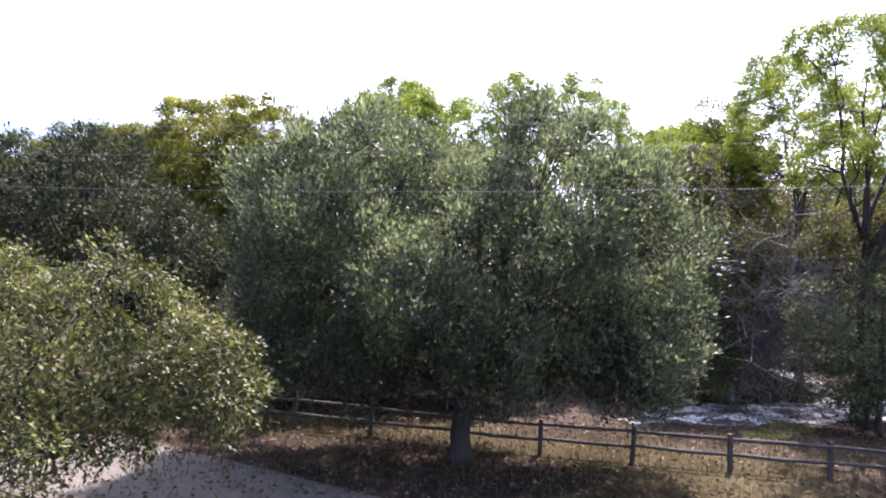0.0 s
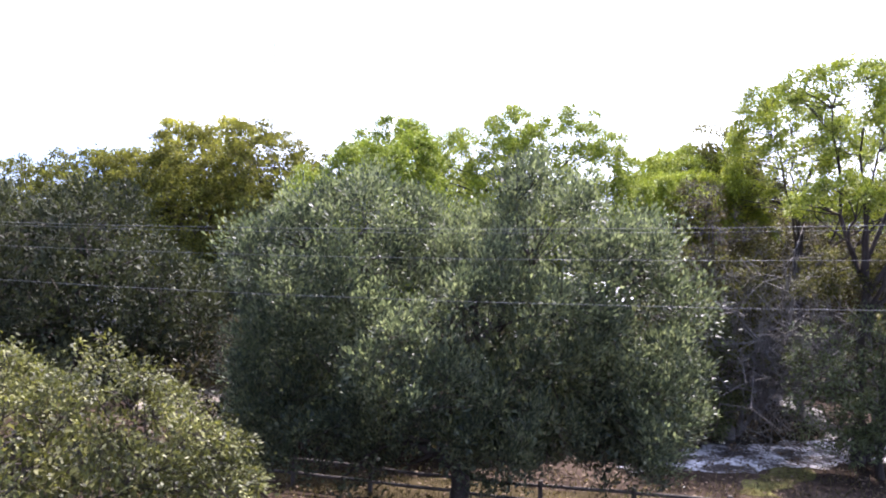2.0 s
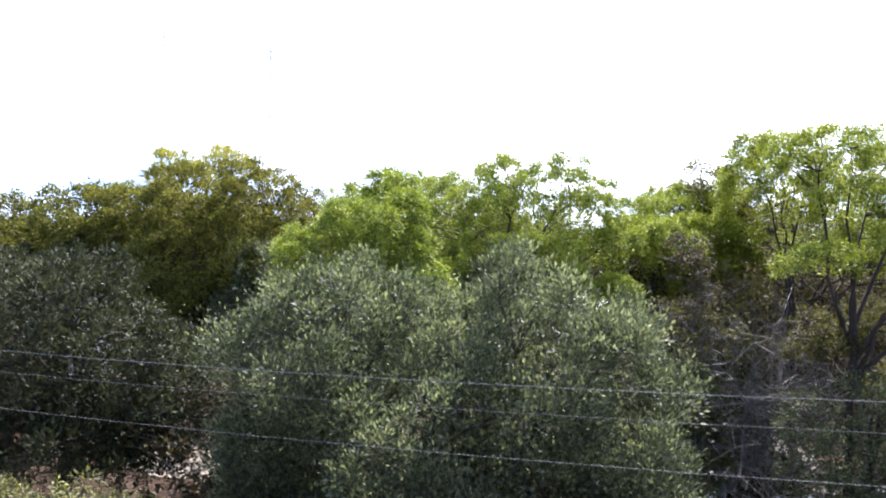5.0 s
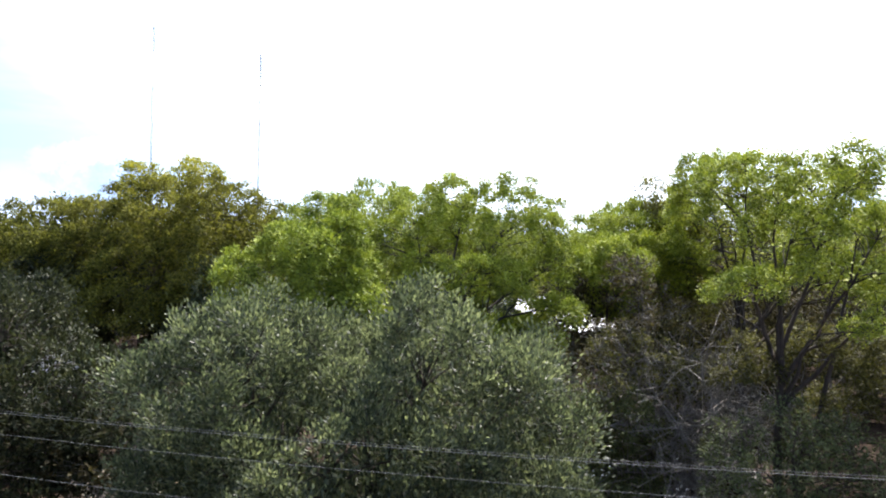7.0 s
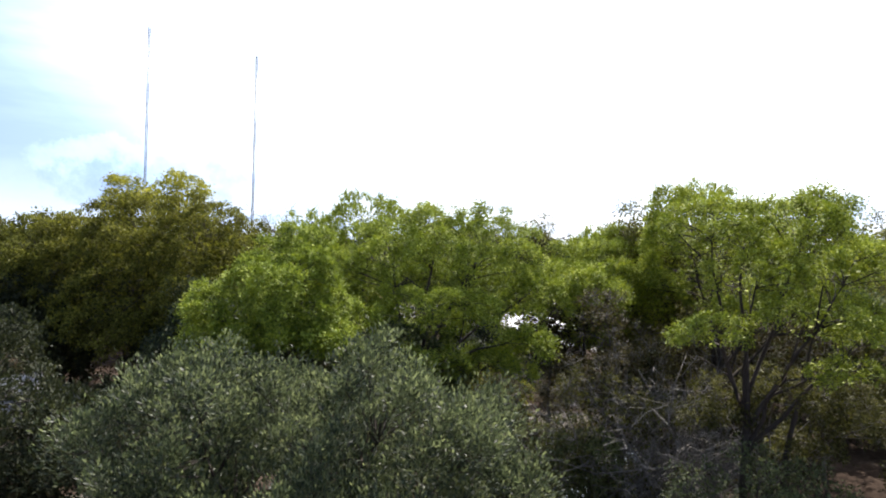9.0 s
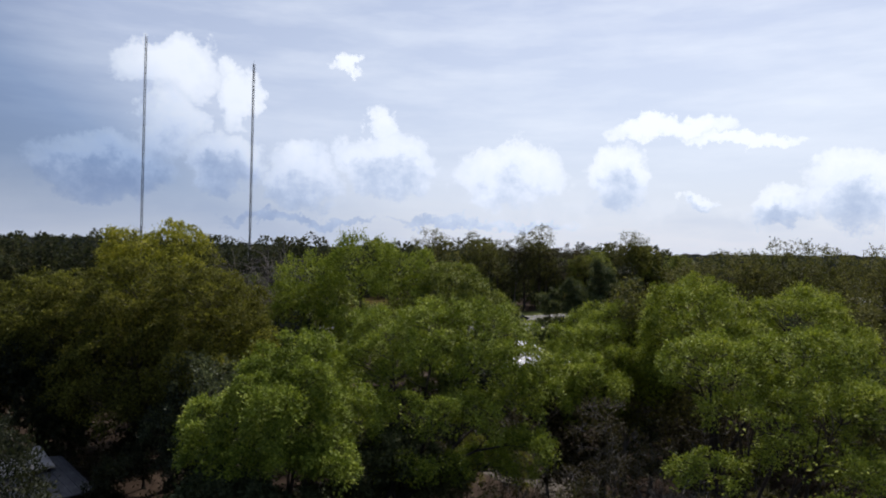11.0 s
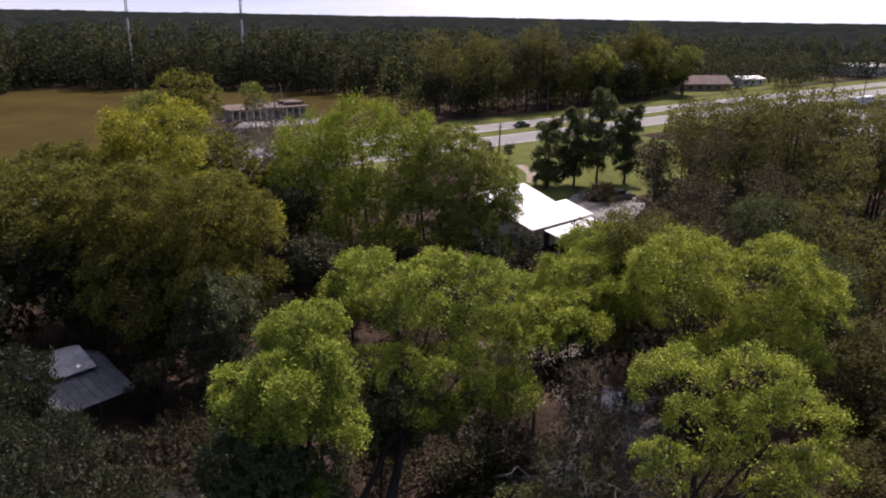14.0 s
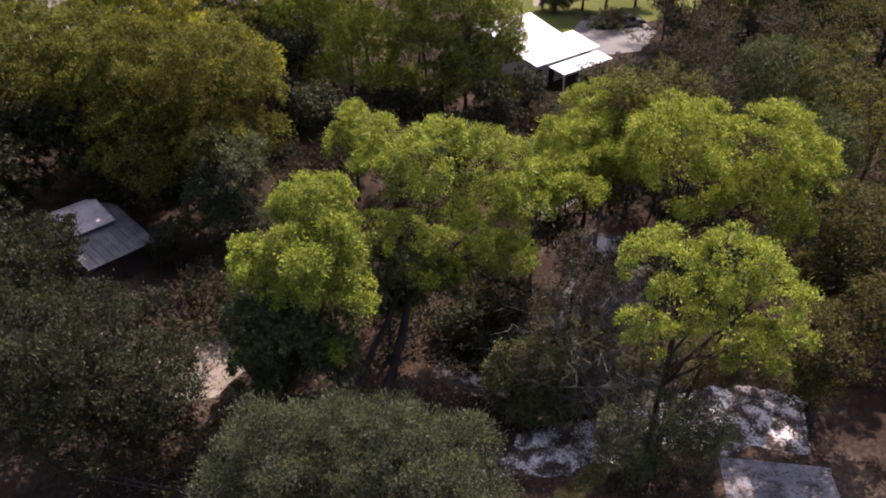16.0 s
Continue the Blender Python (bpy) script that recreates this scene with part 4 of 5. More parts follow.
KINDS = {
    "oak": wood_kind("tree", "green leafy tree in the wood", 61, 14, 9, LEAF_OAK, 5600, 0.95, (0.32, 0.22), 0.2, group="trees of the wood"),
    "olive": wood_kind("tree", "olive-brown thin-leaved tree in the wood", 62, 17, 9.0, LEAF_FEATHER, 6200, 0.8, (0.27, 0.14), 0.10, group="trees of the wood", flat=1.5, lift=1.3),
    "brown": wood_kind("tree", "grey-brown tree with thinning leaves", 63, 15, 9, LEAF_BROWN, 5200, 0.85, (0.26, 0.15), 0.10, group="trees of the wood", bark=TWIG),
    "dark": wood_kind("tree", "dark green evergreen tree in the wood", 64, 11, 7, LEAF_DARK, 4600, 0.8, (0.32, 0.20), 0.05, group="trees of the wood"),
    "shade": wood_kind("tree", "dull olive-green leafy tree in the wood", 67, 14, 9, LEAF_SHADE, 5800, 0.95, (0.33, 0.22), 0.12, group="trees of the wood"),
    "brush": wood_kind("shrub", "grey-brown scrubby undergrowth shrub", 65, 3.4, 4.4, LEAF_BROWN, 760, 0.5, (0.22, 0.13), 0.05, "shrub", "undergrowth", TWIG),
    "bush": wood_kind("shrub", "dark green undergrowth shrub in shade", 66, 3.0, 4.0, LEAF_DARK, 760, 0.5, (0.24, 0.14), 0.05, "shrub", "undergrowth"),
}
FIRST = dict.fromkeys(KINDS, True)


def stand(kind, x, y, size, turn):
    m = pose(x, y, 0, 0, 0, turn) @ Matrix.Scale(size, 4)
    if FIRST[kind]:
        FIRST[kind] = False
        KINDS[kind].matrix_basis = m
    else:
        made = copy_thing(KINDS[kind], m)
        made.matrix_basis = m


PLANTED = [
    ("shade", -40, 110, 1.2), ("oak", -46, 112, 1.0), ("oak", -48, 172, 0.75), ("olive", -34, 96, 0.8), ("brown", -28, 92, 0.8),
    ("olive", 34.5, 95, 0.95), ("olive", 40, 94, 1.0), ("brown", 29.5, 95, 0.75), ("olive", 45, 90, 1.08), ("olive", 50, 92, 1.05), ("olive", 52, 84, 1.05), ("olive", 56, 90, 0.95),
    ("dark", 37, 84, 0.8), ("dark", 44, 80, 0.8), ("olive", 62, 80, 0.9), ("brown", 58, 70, 0.8), ("dark", 39, 66, 0.8), ("brown", 46, 64, 0.85), ("olive", 53, 60, 0.85),
    ("olive", 36, 52, 0.7), ("brown", 41, 46, 0.7), ("olive", 34, 42, 0.62), ("brown", 36, 33, 0.6), ("dark", 32, 30, 0.55), ("brown", 46, 38, 0.7), ("olive", 50, 48, 0.8),
    ("shade", -44, 50, 0.95), ("dark", -34, 44, 0.8), ("shade", -50, 60, 0.95), ("dark", -38, 36, 0.85), ("shade", -30, 30, 0.7), ("dark", -27, 24, 0.7), ("shade", -46, 42, 0.9), ("dark", -42, 28, 0.8),
    ("shade", -38, 68, 0.8), ("shade", -48, 74, 0.75), ("shade", -58, 66, 0.8), ("dark", -32, 74, 0.9), ("shade", -18, 66, 0.8), ("dark", -14, 70, 0.9), ("shade", -16, 78, 0.85), ("dark", -12, 64, 0.6),
    ("brown", -1, 80, 0.8), ("dark", 7, 66, 0.55), ("dark", 10.5, 70, 0.5), ("dark", 20, 60, 0.6), ("brown", 17, 64, 0.6), ("brown", 25, 68, 0.65), ("dark", 22, 74, 0.5),
    ("brown", 30, 76, 0.7), ("brown", 24, 56, 0.7), ("olive", 20, 52, 0.7), ("brown", 26, 46, 0.65), ("dark", 4, 55, 0.5), ("brown", 22, 44, 0.6),
    ("dark", 12, 137, 0.3), ("dark", 8, 139, 0.3), ("oak", 62, 108, 0.7), ("brown", 72, 104, 0.9), ("olive", 82, 112, 0.9), ("brown", 70, 88, 1.0), ("olive", 78, 96, 1.0), ("brown", 92, 128, 0.7), ("olive", 66, 60, 0.9),
    ("brown", 6.8, 44.2, 0.30), ("shade", 4.6, 45.6, 0.34), ("brown", 9.2, 43.0, 0.28), ("shade", 7.8, 46.6, 0.26),
    ("dark", -26.5, 50.5, 0.9), ("dark", -30, 44, 0.8), ("dark", -17.5, 48, 0.7), ("dark", -24.5, 51, 0.95), ("dark", -31, 47.5, 0.9), ("shade", -36, 46, 0.85), ("dark", -20, 53, 0.9), ("dark", -29, 40, 0.75), ("dark", -33, 33, 0.8), ("dark", -8, 58, 0.75), ("shade", -20, 58, 0.85),
    ("brown", 17.5, 51, 0.75), ("brown", 20.5, 46.5, 0.7), ("brown", 24, 40, 0.62), ("dark", 15, 49, 0.6),
    ("brown", 31, 100, 0.7), ("olive", 36, 102, 0.9), ("olive", 42, 100, 1.0), ("olive", 48, 98, 1.0), ("olive", 54, 99, 1.0), ("olive", 38, 88, 0.95), ("brown", 33, 86, 0.9), ("dark", 48, 86, 0.9), ("brown", 55, 84, 0.95), ("olive", 60, 96, 0.95), ("olive", 66, 92, 0.9), ("olive", 42, 74, 0.85), ("brown", 36, 72, 0.8), ("dark", 50, 72, 0.8),
    ("brown", 28, 64, 0.75), ("olive", 35, 58, 0.75), ("dark", 42, 56, 0.7), ("brown", 47, 54, 0.8), ("brown", 40, 38, 0.65), ("dark", 37, 40, 0.6),
    ("olive", 38, 112, 0.7), ("brown", 46, 114, 0.8), ("olive", 54, 116, 0.8), ("brown", 64, 120, 0.8), ("olive", 72, 116, 0.85), ("dark", -16, 41, 0.42), ("dark", -13.5, 47, 0.6), ("dark", -24, 47.5, 0.6), ("oak", -10, 84, 0.9), ("olive", -2, 88, 0.85), ("shade", -22, 76, 0.95), ("shade", -30, 82, 0.75), ("shade", -42, 84, 0.55), ("shade", -54, 86, 0.5), ("shade", -62, 76, 0.6),
]
rng_wood = np.random.default_rng(7)
for kind, x, y, size in PLANTED:
    stand(kind, x, y, size, rng_wood.uniform(0, 360))
SCRUB = [(5, 35, 22, 44, 26), (3, 31, 8, 37, 7), (-9, 23, 4, 26, 7), (-18, 34, -9, 42, 12), (-26, 28, -14, 36, 14), (-8, 40, 4, 54, 16), (16, 40, 44, 66, 60), (-12, 52, 14, 64, 22), (-14, 58, 12, 73, 44), (-4, 66, 14, 82, 20), (22, 66, 60, 94, 34), (-36, 36, -14, 60, 26), (28, 28, 46, 46, 22), (-16, 64, 12, 80, 24), (-50, 60, -20, 92, 24), (20, 96, 36, 106, 16), (34, 96, 66, 124, 30), (-24, 30, -8, 46, 14), (-30, 84, -8, 96, 14), (-9, 23, 3, 26, 6), (-2, 33.5, 6, 38.5, 9)]
scrubs = []
for x0, y0, x1, y1, count in SCRUB:
    for i in range(count):
        x, y = rng_wood.uniform(x0, x1), rng_wood.uniform(y0, y1)
        if (4 < x < 15.5 and 41 < y < 56) or (-28 < x < -14 and 35 < y < 48) or (5 < x < 26 and 74 < y < 98) or (9 < x < 20 and 24 < y < 48 and abs(x - (10.8 + (y - 29) * 0.30)) < 3.6):
            continue
        scrubs.append((math.hypot(x, y), "brush" if rng_wood.random() < 0.68 else "bush", x, y, rng_wood.uniform(0.5, 1.05), rng_wood.uniform(0, 360)))
scrubs.sort()
for far, kind, x, y, size, turn in scrubs[:285]:
    stand(kind, x, y, size, turn)
# low trees along the field's near edge
for kind, x, y, size, turn in (("shade", -60, 93, 0.50, 20), ("shade", -55.5, 92, 0.56, 110), ("shade", -51.5, 91, 0.64, 200), ("shade", -47, 92, 0.66, 290), ("shade", -42.5, 91, 0.68, 70), ("shade", -38, 93, 0.66, 160)):
    stand(kind, x, y, size, turn)
# the farther brush cannot be told apart
brush = empty("undergrowth", (0, 0, 0), "dense grey-brown and dark green undergrowth beneath the trees", "undergrowth", kind="stuff")
for kind, mat in (("brush", LEAF_BROWN), ("bush", LEAF_DARK)):
    crown = [ob for ob in KINDS[kind].children if ob.name.startswith("crown")][0].data
    shape = np.array([v.co[:] for v in crown.vertices])
    sides = np.array([p.vertices[:] for p in crown.polygons])
    vs, fs = [], []
    for far, k, x, y, size, turn in scrubs[285:]:
        if k == kind:
            c, s = math.cos(radians(turn)) * size, math.sin(radians(turn)) * size
            fs.append(sides + len(shape) * len(vs))
            vs.append(shape @ np.array([[c, s, 0], [-s, c, 0], [0, 0, size]]) + np.array([x, y, 0]))
    tagged(raw("foliage", np.concatenate(vs), np.concatenate(fs), mat, brush), kind="stuff")



def pine(seed, x, y, height, width, label, foot=0.3):
    """A pine: bare lower stem, whorls of needle clumps."""
    rng = np.random.default_rng(seed)
    lobes = [(x + rng.normal(0, width * 0.10), y + rng.normal(0, width * 0.10), height * f, width * w, width * w, height * 0.11)
             for f, w in ((foot, 0.26), (foot + 0.15, 0.30), (foot * 0.6 + 0.42, 0.32), (0.73, 0.28), (0.86, 0.20), (0.93, 0.12))]
    return tree("pine_tree", label, "tree", seed, (x, y, 0), (x, y, height * 0.95), lobes, LEAF_PINE, 24000, 0.75, (0.28, 0.11), 0.2, 80, 0.0, -0.5, "pines by the house", plain=True, fork=0.6, flat=0.7)


pine(71, 17.2, 114, 11.0, 9.0, "dark pine with foliage to the ground by the house", 0.14)
pine(72, 25.4, 116, 16.0, 9.0, "tall dark pine with bare lower trunk", 0.24)
pine(73, 21.6, 115, 13.0, 8.0, "grey-green pine beside the lawn", 0.18)
pine(74, 30.4, 118, 13.0, 8.0, "dark slender pine beside the paved yard", 0.22)


# ---- far woods ----
def far_tree_shape(seed, height, width, bare, quads, size):
    rng = np.random.default_rng(seed)
    f = rng.random(quads) ** 0.8
    z = height * (bare + (1 - bare) * f)
    r = width * 0.5 * np.sqrt(np.clip(1 - (2 * f - 0.9) ** 2 * 0.8, 0.05, 1)) * rng.uniform(0.55, 1.05, quads)
    a = rng.uniform(0, 2 * math.pi, quads)
    points = np.stack([np.cos(a) * r, np.sin(a) * r, z], 1)
    outward = np.stack([np.cos(a), np.sin(a), rng.uniform(0, 0.8, quads)], 1)
    v, q = leaves(rng, points, outward, size, size * 0.8, 0.1, 0.7, True)
    tv, tf = tubes([[((0, 0, 0), 0.22), ((0.1, 0, height * 0.5), 0.17), ((0, 0, height * 0.9), 0.06)]], 4)
    return v, q, np.array(tv), np.array(tf)


def far_wood(name, label, places, shapes, mat, seed):
    """Trees too far and too many to count, in one mesh of leaves and one of trunks."""
    rng = np.random.default_rng(seed)
    vs, qs, ts, ks, nv, nt = [], [], [], [], 0, 0
    for x, y in places:
        v, q, tv, tf = shapes[rng.integers(len(shapes))]
        a, s = rng.uniform(0, 2 * math.pi), rng.uniform(0.68, 1.06)
        turn = np.array([[math.cos(a), -math.sin(a), 0], [math.sin(a), math.cos(a), 0], [0, 0, 1]]) * s
        at = np.array([x, y, 0])
        vs.append(v @ turn.T + at)
        qs.append(q + nv)
        ts.append(tv @ turn.T + at)
        ks.append(tf + nt)
        nv, nt = nv + len(v), nt + len(tv)
    foot = empty(name, (0, 0, 0), label, "wood", kind="stuff")
    tagged(raw("foliage", np.concatenate(vs), np.concatenate(qs), mat, foot), kind="stuff")
    tagged(raw("trunks", np.concatenate(ts), np.concatenate(ks), FAR_BARK, foot), kind="stuff")


PINE_SHAPES = [far_tree_shape(81, 20, 9, 0.0, 300, 1.15), far_tree_shape(82, 17, 9, 0.0, 290, 1.1), far_tree_shape(83, 22, 7.5, 0.02, 280, 1.1), far_tree_shape(87, 14, 9.5, 0.0, 280, 1.1)]
LEAFY_SHAPES = [far_tree_shape(84, 17, 10.5, 0.0, 460, 0.9), far_tree_shape(85, 20, 10.5, 0.0, 480, 0.9), far_tree_shape(86, 11, 10, 0.0, 380, 0.85), far_tree_shape(88, 13, 9, 0.0, 380, 0.85)]
rng_far = np.random.default_rng(17)


def scatter(test, x0, x1, y0, y1, gap):
    out = []
    for i in np.arange(x0, x1, gap):
        for j in np.arange(y0, y1, gap):
            x, y = i + rng_far.uniform(-0.5, 0.5) * gap, j + rng_far.uniform(-0.5, 0.5) * gap
            if test(x, y):
                out.append((x, y))
    return out


def road_off(x, y):
    return ROAD_OUT.x * x + ROAD_OUT.y * y


for k in range(30):
    s, o = 122 + k * 4.6 + rng_far.uniform(-2, 2), rng_far.uniform(143, 153)
    p = ROAD_WAY * s + ROAD_OUT * o
    if p.x > -16 and p.x < 84:
        stand(("shade", "oak", "dark", "olive", "oak", "brown")[rng_far.integers(6)], p.x, p.y, rng_far.uniform(1.0, 1.5), rng_far.uniform(0, 360))
far_wood("pine_wood", "dark tall pine wood behind the hay field", scatter(lambda x, y: (y > 253 + 6 * math.sin(x * 0.06) + 5 * math.sin(x * 0.17) or (x < -146 and y > 208)) and road_off(x, y) > 158, -300, 90, 206, 342, 6.1), PINE_SHAPES, LEAF_FAR, 91)
far_wood("mixed_wood", "green and brown mixed trees beyond the highway", scatter(lambda x, y: road_off(x, y) > 147 and x > -15 - max(0, 195 - y) * 0.2 and road_off(x, y) < 162, -18, 84, 184, 292, 6.2), LEAFY_SHAPES, LEAF_MIXED, 92)
far_wood("mixed_wood", "far green trees beyond the forecourt", scatter(lambda x, y: road_off(x, y) > 142 and not (55 < x < 128 and 262 < y < 312) and x > 60, 60, 260, 300, 470, 11.0), LEAFY_SHAPES, LEAF_FAR, 93)
far_wood("mixed_wood", "far trees this side of the highway", scatter(lambda x, y: road_off(x, y) < 92 and x > 165 - max(0, 200 - y) * 0.7 and y > 100, 100, 420, 100, 420, 14.0), LEAFY_SHAPES, LEAF_FAR, 94)


def canopy():
    """The wood's closed canopy out to the horizon."""
    rings = np.concatenate([np.linspace(306, 700, 50), np.geomspace(715, 4300, 50)])
    turns = np.linspace(radians(-62), radians(62), 300)
    verts, faces = [], []
    jog = np.random.default_rng(4)
    for i, r in enumerate(rings):
        for a in turns:
            x, y = math.sin(a) * r, math.cos(a) * r
            n = noise.noise(Vector((x * 0.11, y * 0.11, 0))) * 3.0 + noise.noise(Vector((x * 0.028, y * 0.028, 3))) * 2.6 + noise.noise(Vector((x * 0.003, y * 0.003, 7))) * 5
            z = (15.5 + n + jog.normal(0, 0.9)) * min(1.0, 0.05 + (r - 306) / 30) + min(r / 4300, 1) * 12
            gap = 92 < road_off(x, y) < 145 or (x > 55 and (road_off(x, y) < 250 and r < 470)) or (x > 0 and road_off(x, y) < 92 and r < 440)
            verts.append((x, y, -0.6 if gap else z))
    k = len(turns)
    for i in range(len(rings) - 1):
        for j in range(k - 1):
            faces.append((i * k + j, i * k + j + 1, (i + 1) * k + j + 1, (i + 1) * k + j))
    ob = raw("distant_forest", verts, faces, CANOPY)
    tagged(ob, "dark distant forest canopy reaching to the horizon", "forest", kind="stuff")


canopy()


# ---- fence ----
def post_mesh():
    bm = bmesh.new()
    box(bm, -0.06, -0.06, -0.1, 0.06, 0.06, 0.95, 0.014)
    me = bpy.data.meshes.new("post")
    bm.to_mesh(me)
    bm.free()
    me.materials.append(FENCE_WOOD)
    return me


FENCE = [(-14.0, 22.6), (-11.6, 22.2), (-9.2, 21.75), (-6.79, 21.25), (-4.37, 20.8), (-2.0, 20.33), (0.4, 19.8), (2.75, 19.4), (5.18, 19.2), (7.6, 18.85), (10.0, 18.6), (12.4, 18.3), (14.8, 18.0), (17.2, 17.7)]
fence = empty("fence", (0, 19.6, 0), "dark weathered two-rail timber fence", "fence")
post = post_mesh()
lean = np.random.default_rng(5)
for x, y in FENCE:
    ob = new("post", post)
    ob.parent = fence
    ob.matrix_basis = pose(x, y - 19.6, 0, lean.normal(0, 1.6), lean.normal(0, 1.6), lean.normal(0, 12))
for (ax, ay), (bx, by) in zip(FENCE, FENCE[1:]):
    for h in (0.42, 0.82):
        sag = lean.uniform(0.0, 0.04)
        v, f = tubes([[((ax, ay - 19.6, h + lean.normal(0, 0.015)), 0.045), ((ax * 0.5 + bx * 0.5, ay * 0.5 + by * 0.5 - 19.6, h - sag), 0.052), ((bx, by - 19.6, h + lean.normal(0, 0.015)), 0.045)]], 7)
        raw("rail", v, f, FENCE_WOOD, fence)

# ---- overhead wires ----
for h, off, r in ((6.25, 0.0, 0.0036), (6.9, 0.15, 0.0030), (7.35, -0.1, 0.0034), (7.30, 0.22, 0.0024)):
    pts = []
    for k in range(33):
        s = -56 + 3.5 * k
        pts.append(((0.95 + s * 0.97, 10.9 - s * 0.243 + off, h + 0.018 * s + 0.0016 * min(abs(s), 14.0) ** 2), r))
    v, f = tubes([pts], 5)
    tagged(raw("overhead_wire", v, f, WIRE), "thin grey overhead power wire in the air", "wire", "overhead wires")


# ---- masts ----
def mast(x, y, h):
    foot = empty("radio_mast", (x, y, 0), "tall slender steel radio mast in the field", "mast", "radio masts")
    w, step = 0.40, 1.2
    legs = [(w * math.cos(a), w * math.sin(a)) for a in (0.5, 2.6, 4.7)]
    for lx, ly in legs:
        v, f = tubes([[((lx, ly, 0), 0.13), ((lx, ly, h), 0.12)]], 4)
        raw("leg", v, f, MAST_STEEL, foot)
    paths = []
    for k in range(int(h / step)):
        for i in range(3):
            (ax, ay), (bx, by) = legs[i], legs[(i + 1) % 3]
            paths.append([((ax, ay, k * step), 0.05), ((bx, by, (k + 1) * step), 0.05)])
    v, f = tubes(paths, 3)
    raw("lattice", v, f, MAST_STEEL, foot)
    v, f = tubes([[((0, 0, h), 0.05), ((0, 0, h + 1.4), 0.03)]], 5)
    raw("tip", v, f, MAST_STEEL, foot)
    v, f = tubes([[((0, 0, 0), 0.5), ((0, 0, 24), 0.42)]], 8)
    raw("base_section", v, f, MAST_WHITE, foot, "white painted base section")


mast(-118.7, 259.9, 95.0)
mast(-85.1, 283.2, 91.2)


# ---- buildings ----
def slab(bm, corners, thick):
    """A plate with the four given upper corners."""
    top = [bm.verts.new(c) for c in corners]
    low = [bm.verts.new((c[0], c[1], c[2] - thick)) for c in corners]
    bm.faces.new(top)
    bm.faces.new(low[::-1])
    for i in range(len(top)):
        j = (i + 1) % len(top)
        bm.faces.new((top[i], low[i], low[j], top[j]))


def house():
    foot = empty("house", (0, 0, 0), "white house with a shining white metal roof", "house")
    foot.matrix_basis = pose(20.1, 86.5, 0, 0, 0, 45)
    # x runs along the road, y away from the camera; the near right corner of the lower roof is the origin
    bm = bmesh.new()
    box(bm, -11.0, 1.2, 0, -1.2, 15.4, 2.95)
    part("wall", bm, WALL_WHITE, foot)
    bm = bmesh.new()
    slab(bm, [(-11.6, 4.4, 4.15), (-2.2, 4.4, 4.15), (-2.2, 9.6, 5.6), (-11.6, 9.6, 5.6)], 0.12)
    part("roof", bm, ROOF_WHITE, foot, "white ribbed metal roof slope")
    bm = bmesh.new()
    slab(bm, [(-11.6, 9.62, 5.6), (-2.2, 9.62, 5.6), (-2.2, 16.2, 3.0), (-11.6, 16.2, 3.0)], 0.12)
    part("roof", bm, ROOF_WHITE, foot)
    bm = bmesh.new()
    slab(bm, [(-11.6, 0, 3.1), (0, 0, 3.1), (0, 4.38, 4.1), (-11.6, 4.38, 4.1)], 0.12)
    part("roof", bm, ROOF_WHITE, foot, "white lower roof slope")
    bm = bmesh.new()
    slab(bm, [(-9.6, -2.4, 2.35), (-0.6, -2.4, 2.35), (-0.6, -0.1, 2.75), (-9.6, -0.1, 2.75)], 0.1)
    part("porch_roof", bm, ROOF_WHITE, foot, "white porch roof")
    for x in (-9.2, -6.4, -3.6, -1.0):
        bm = bmesh.new()
        box(bm, x - 0.07, -2.2, 0, x + 0.07, -2.06, 2.28)
        part("porch_post", bm, WALL_WHITE, foot)
    for x in (-9.8, -5.2, -3.0):
        win = empty("window", (x, 1.17, 1.5), "", "")
        win.parent = foot
        bm = bmesh.new()
        box(bm, -0.6, -0.05, -0.65, 0.6, 0.05, 0.65, 0.02)
        part("frame", bm, WALL_WHITE, win)
        bm = bmesh.new()
        box(bm, -0.5, -0.07, -0.55, 0.5, -0.052, 0.55)
        part("pane", bm, GLASS_DARK, win)
    bm = bmesh.new()
    box(bm, -8.0, 1.1, 0.02, -7.0, 1.16, 2.05, 0.01)
    part("door", bm, HUT_WOOD, foot)
    for k in range(16):
        x = -11.4 + k * 0.6
        v, f = tubes([[((x, 4.45, 4.18), 0.025), ((x, 9.58, 5.62), 0.025)]], 4)
        raw("roof_rib", v, f, ROOF_WHITE, foot)


house()


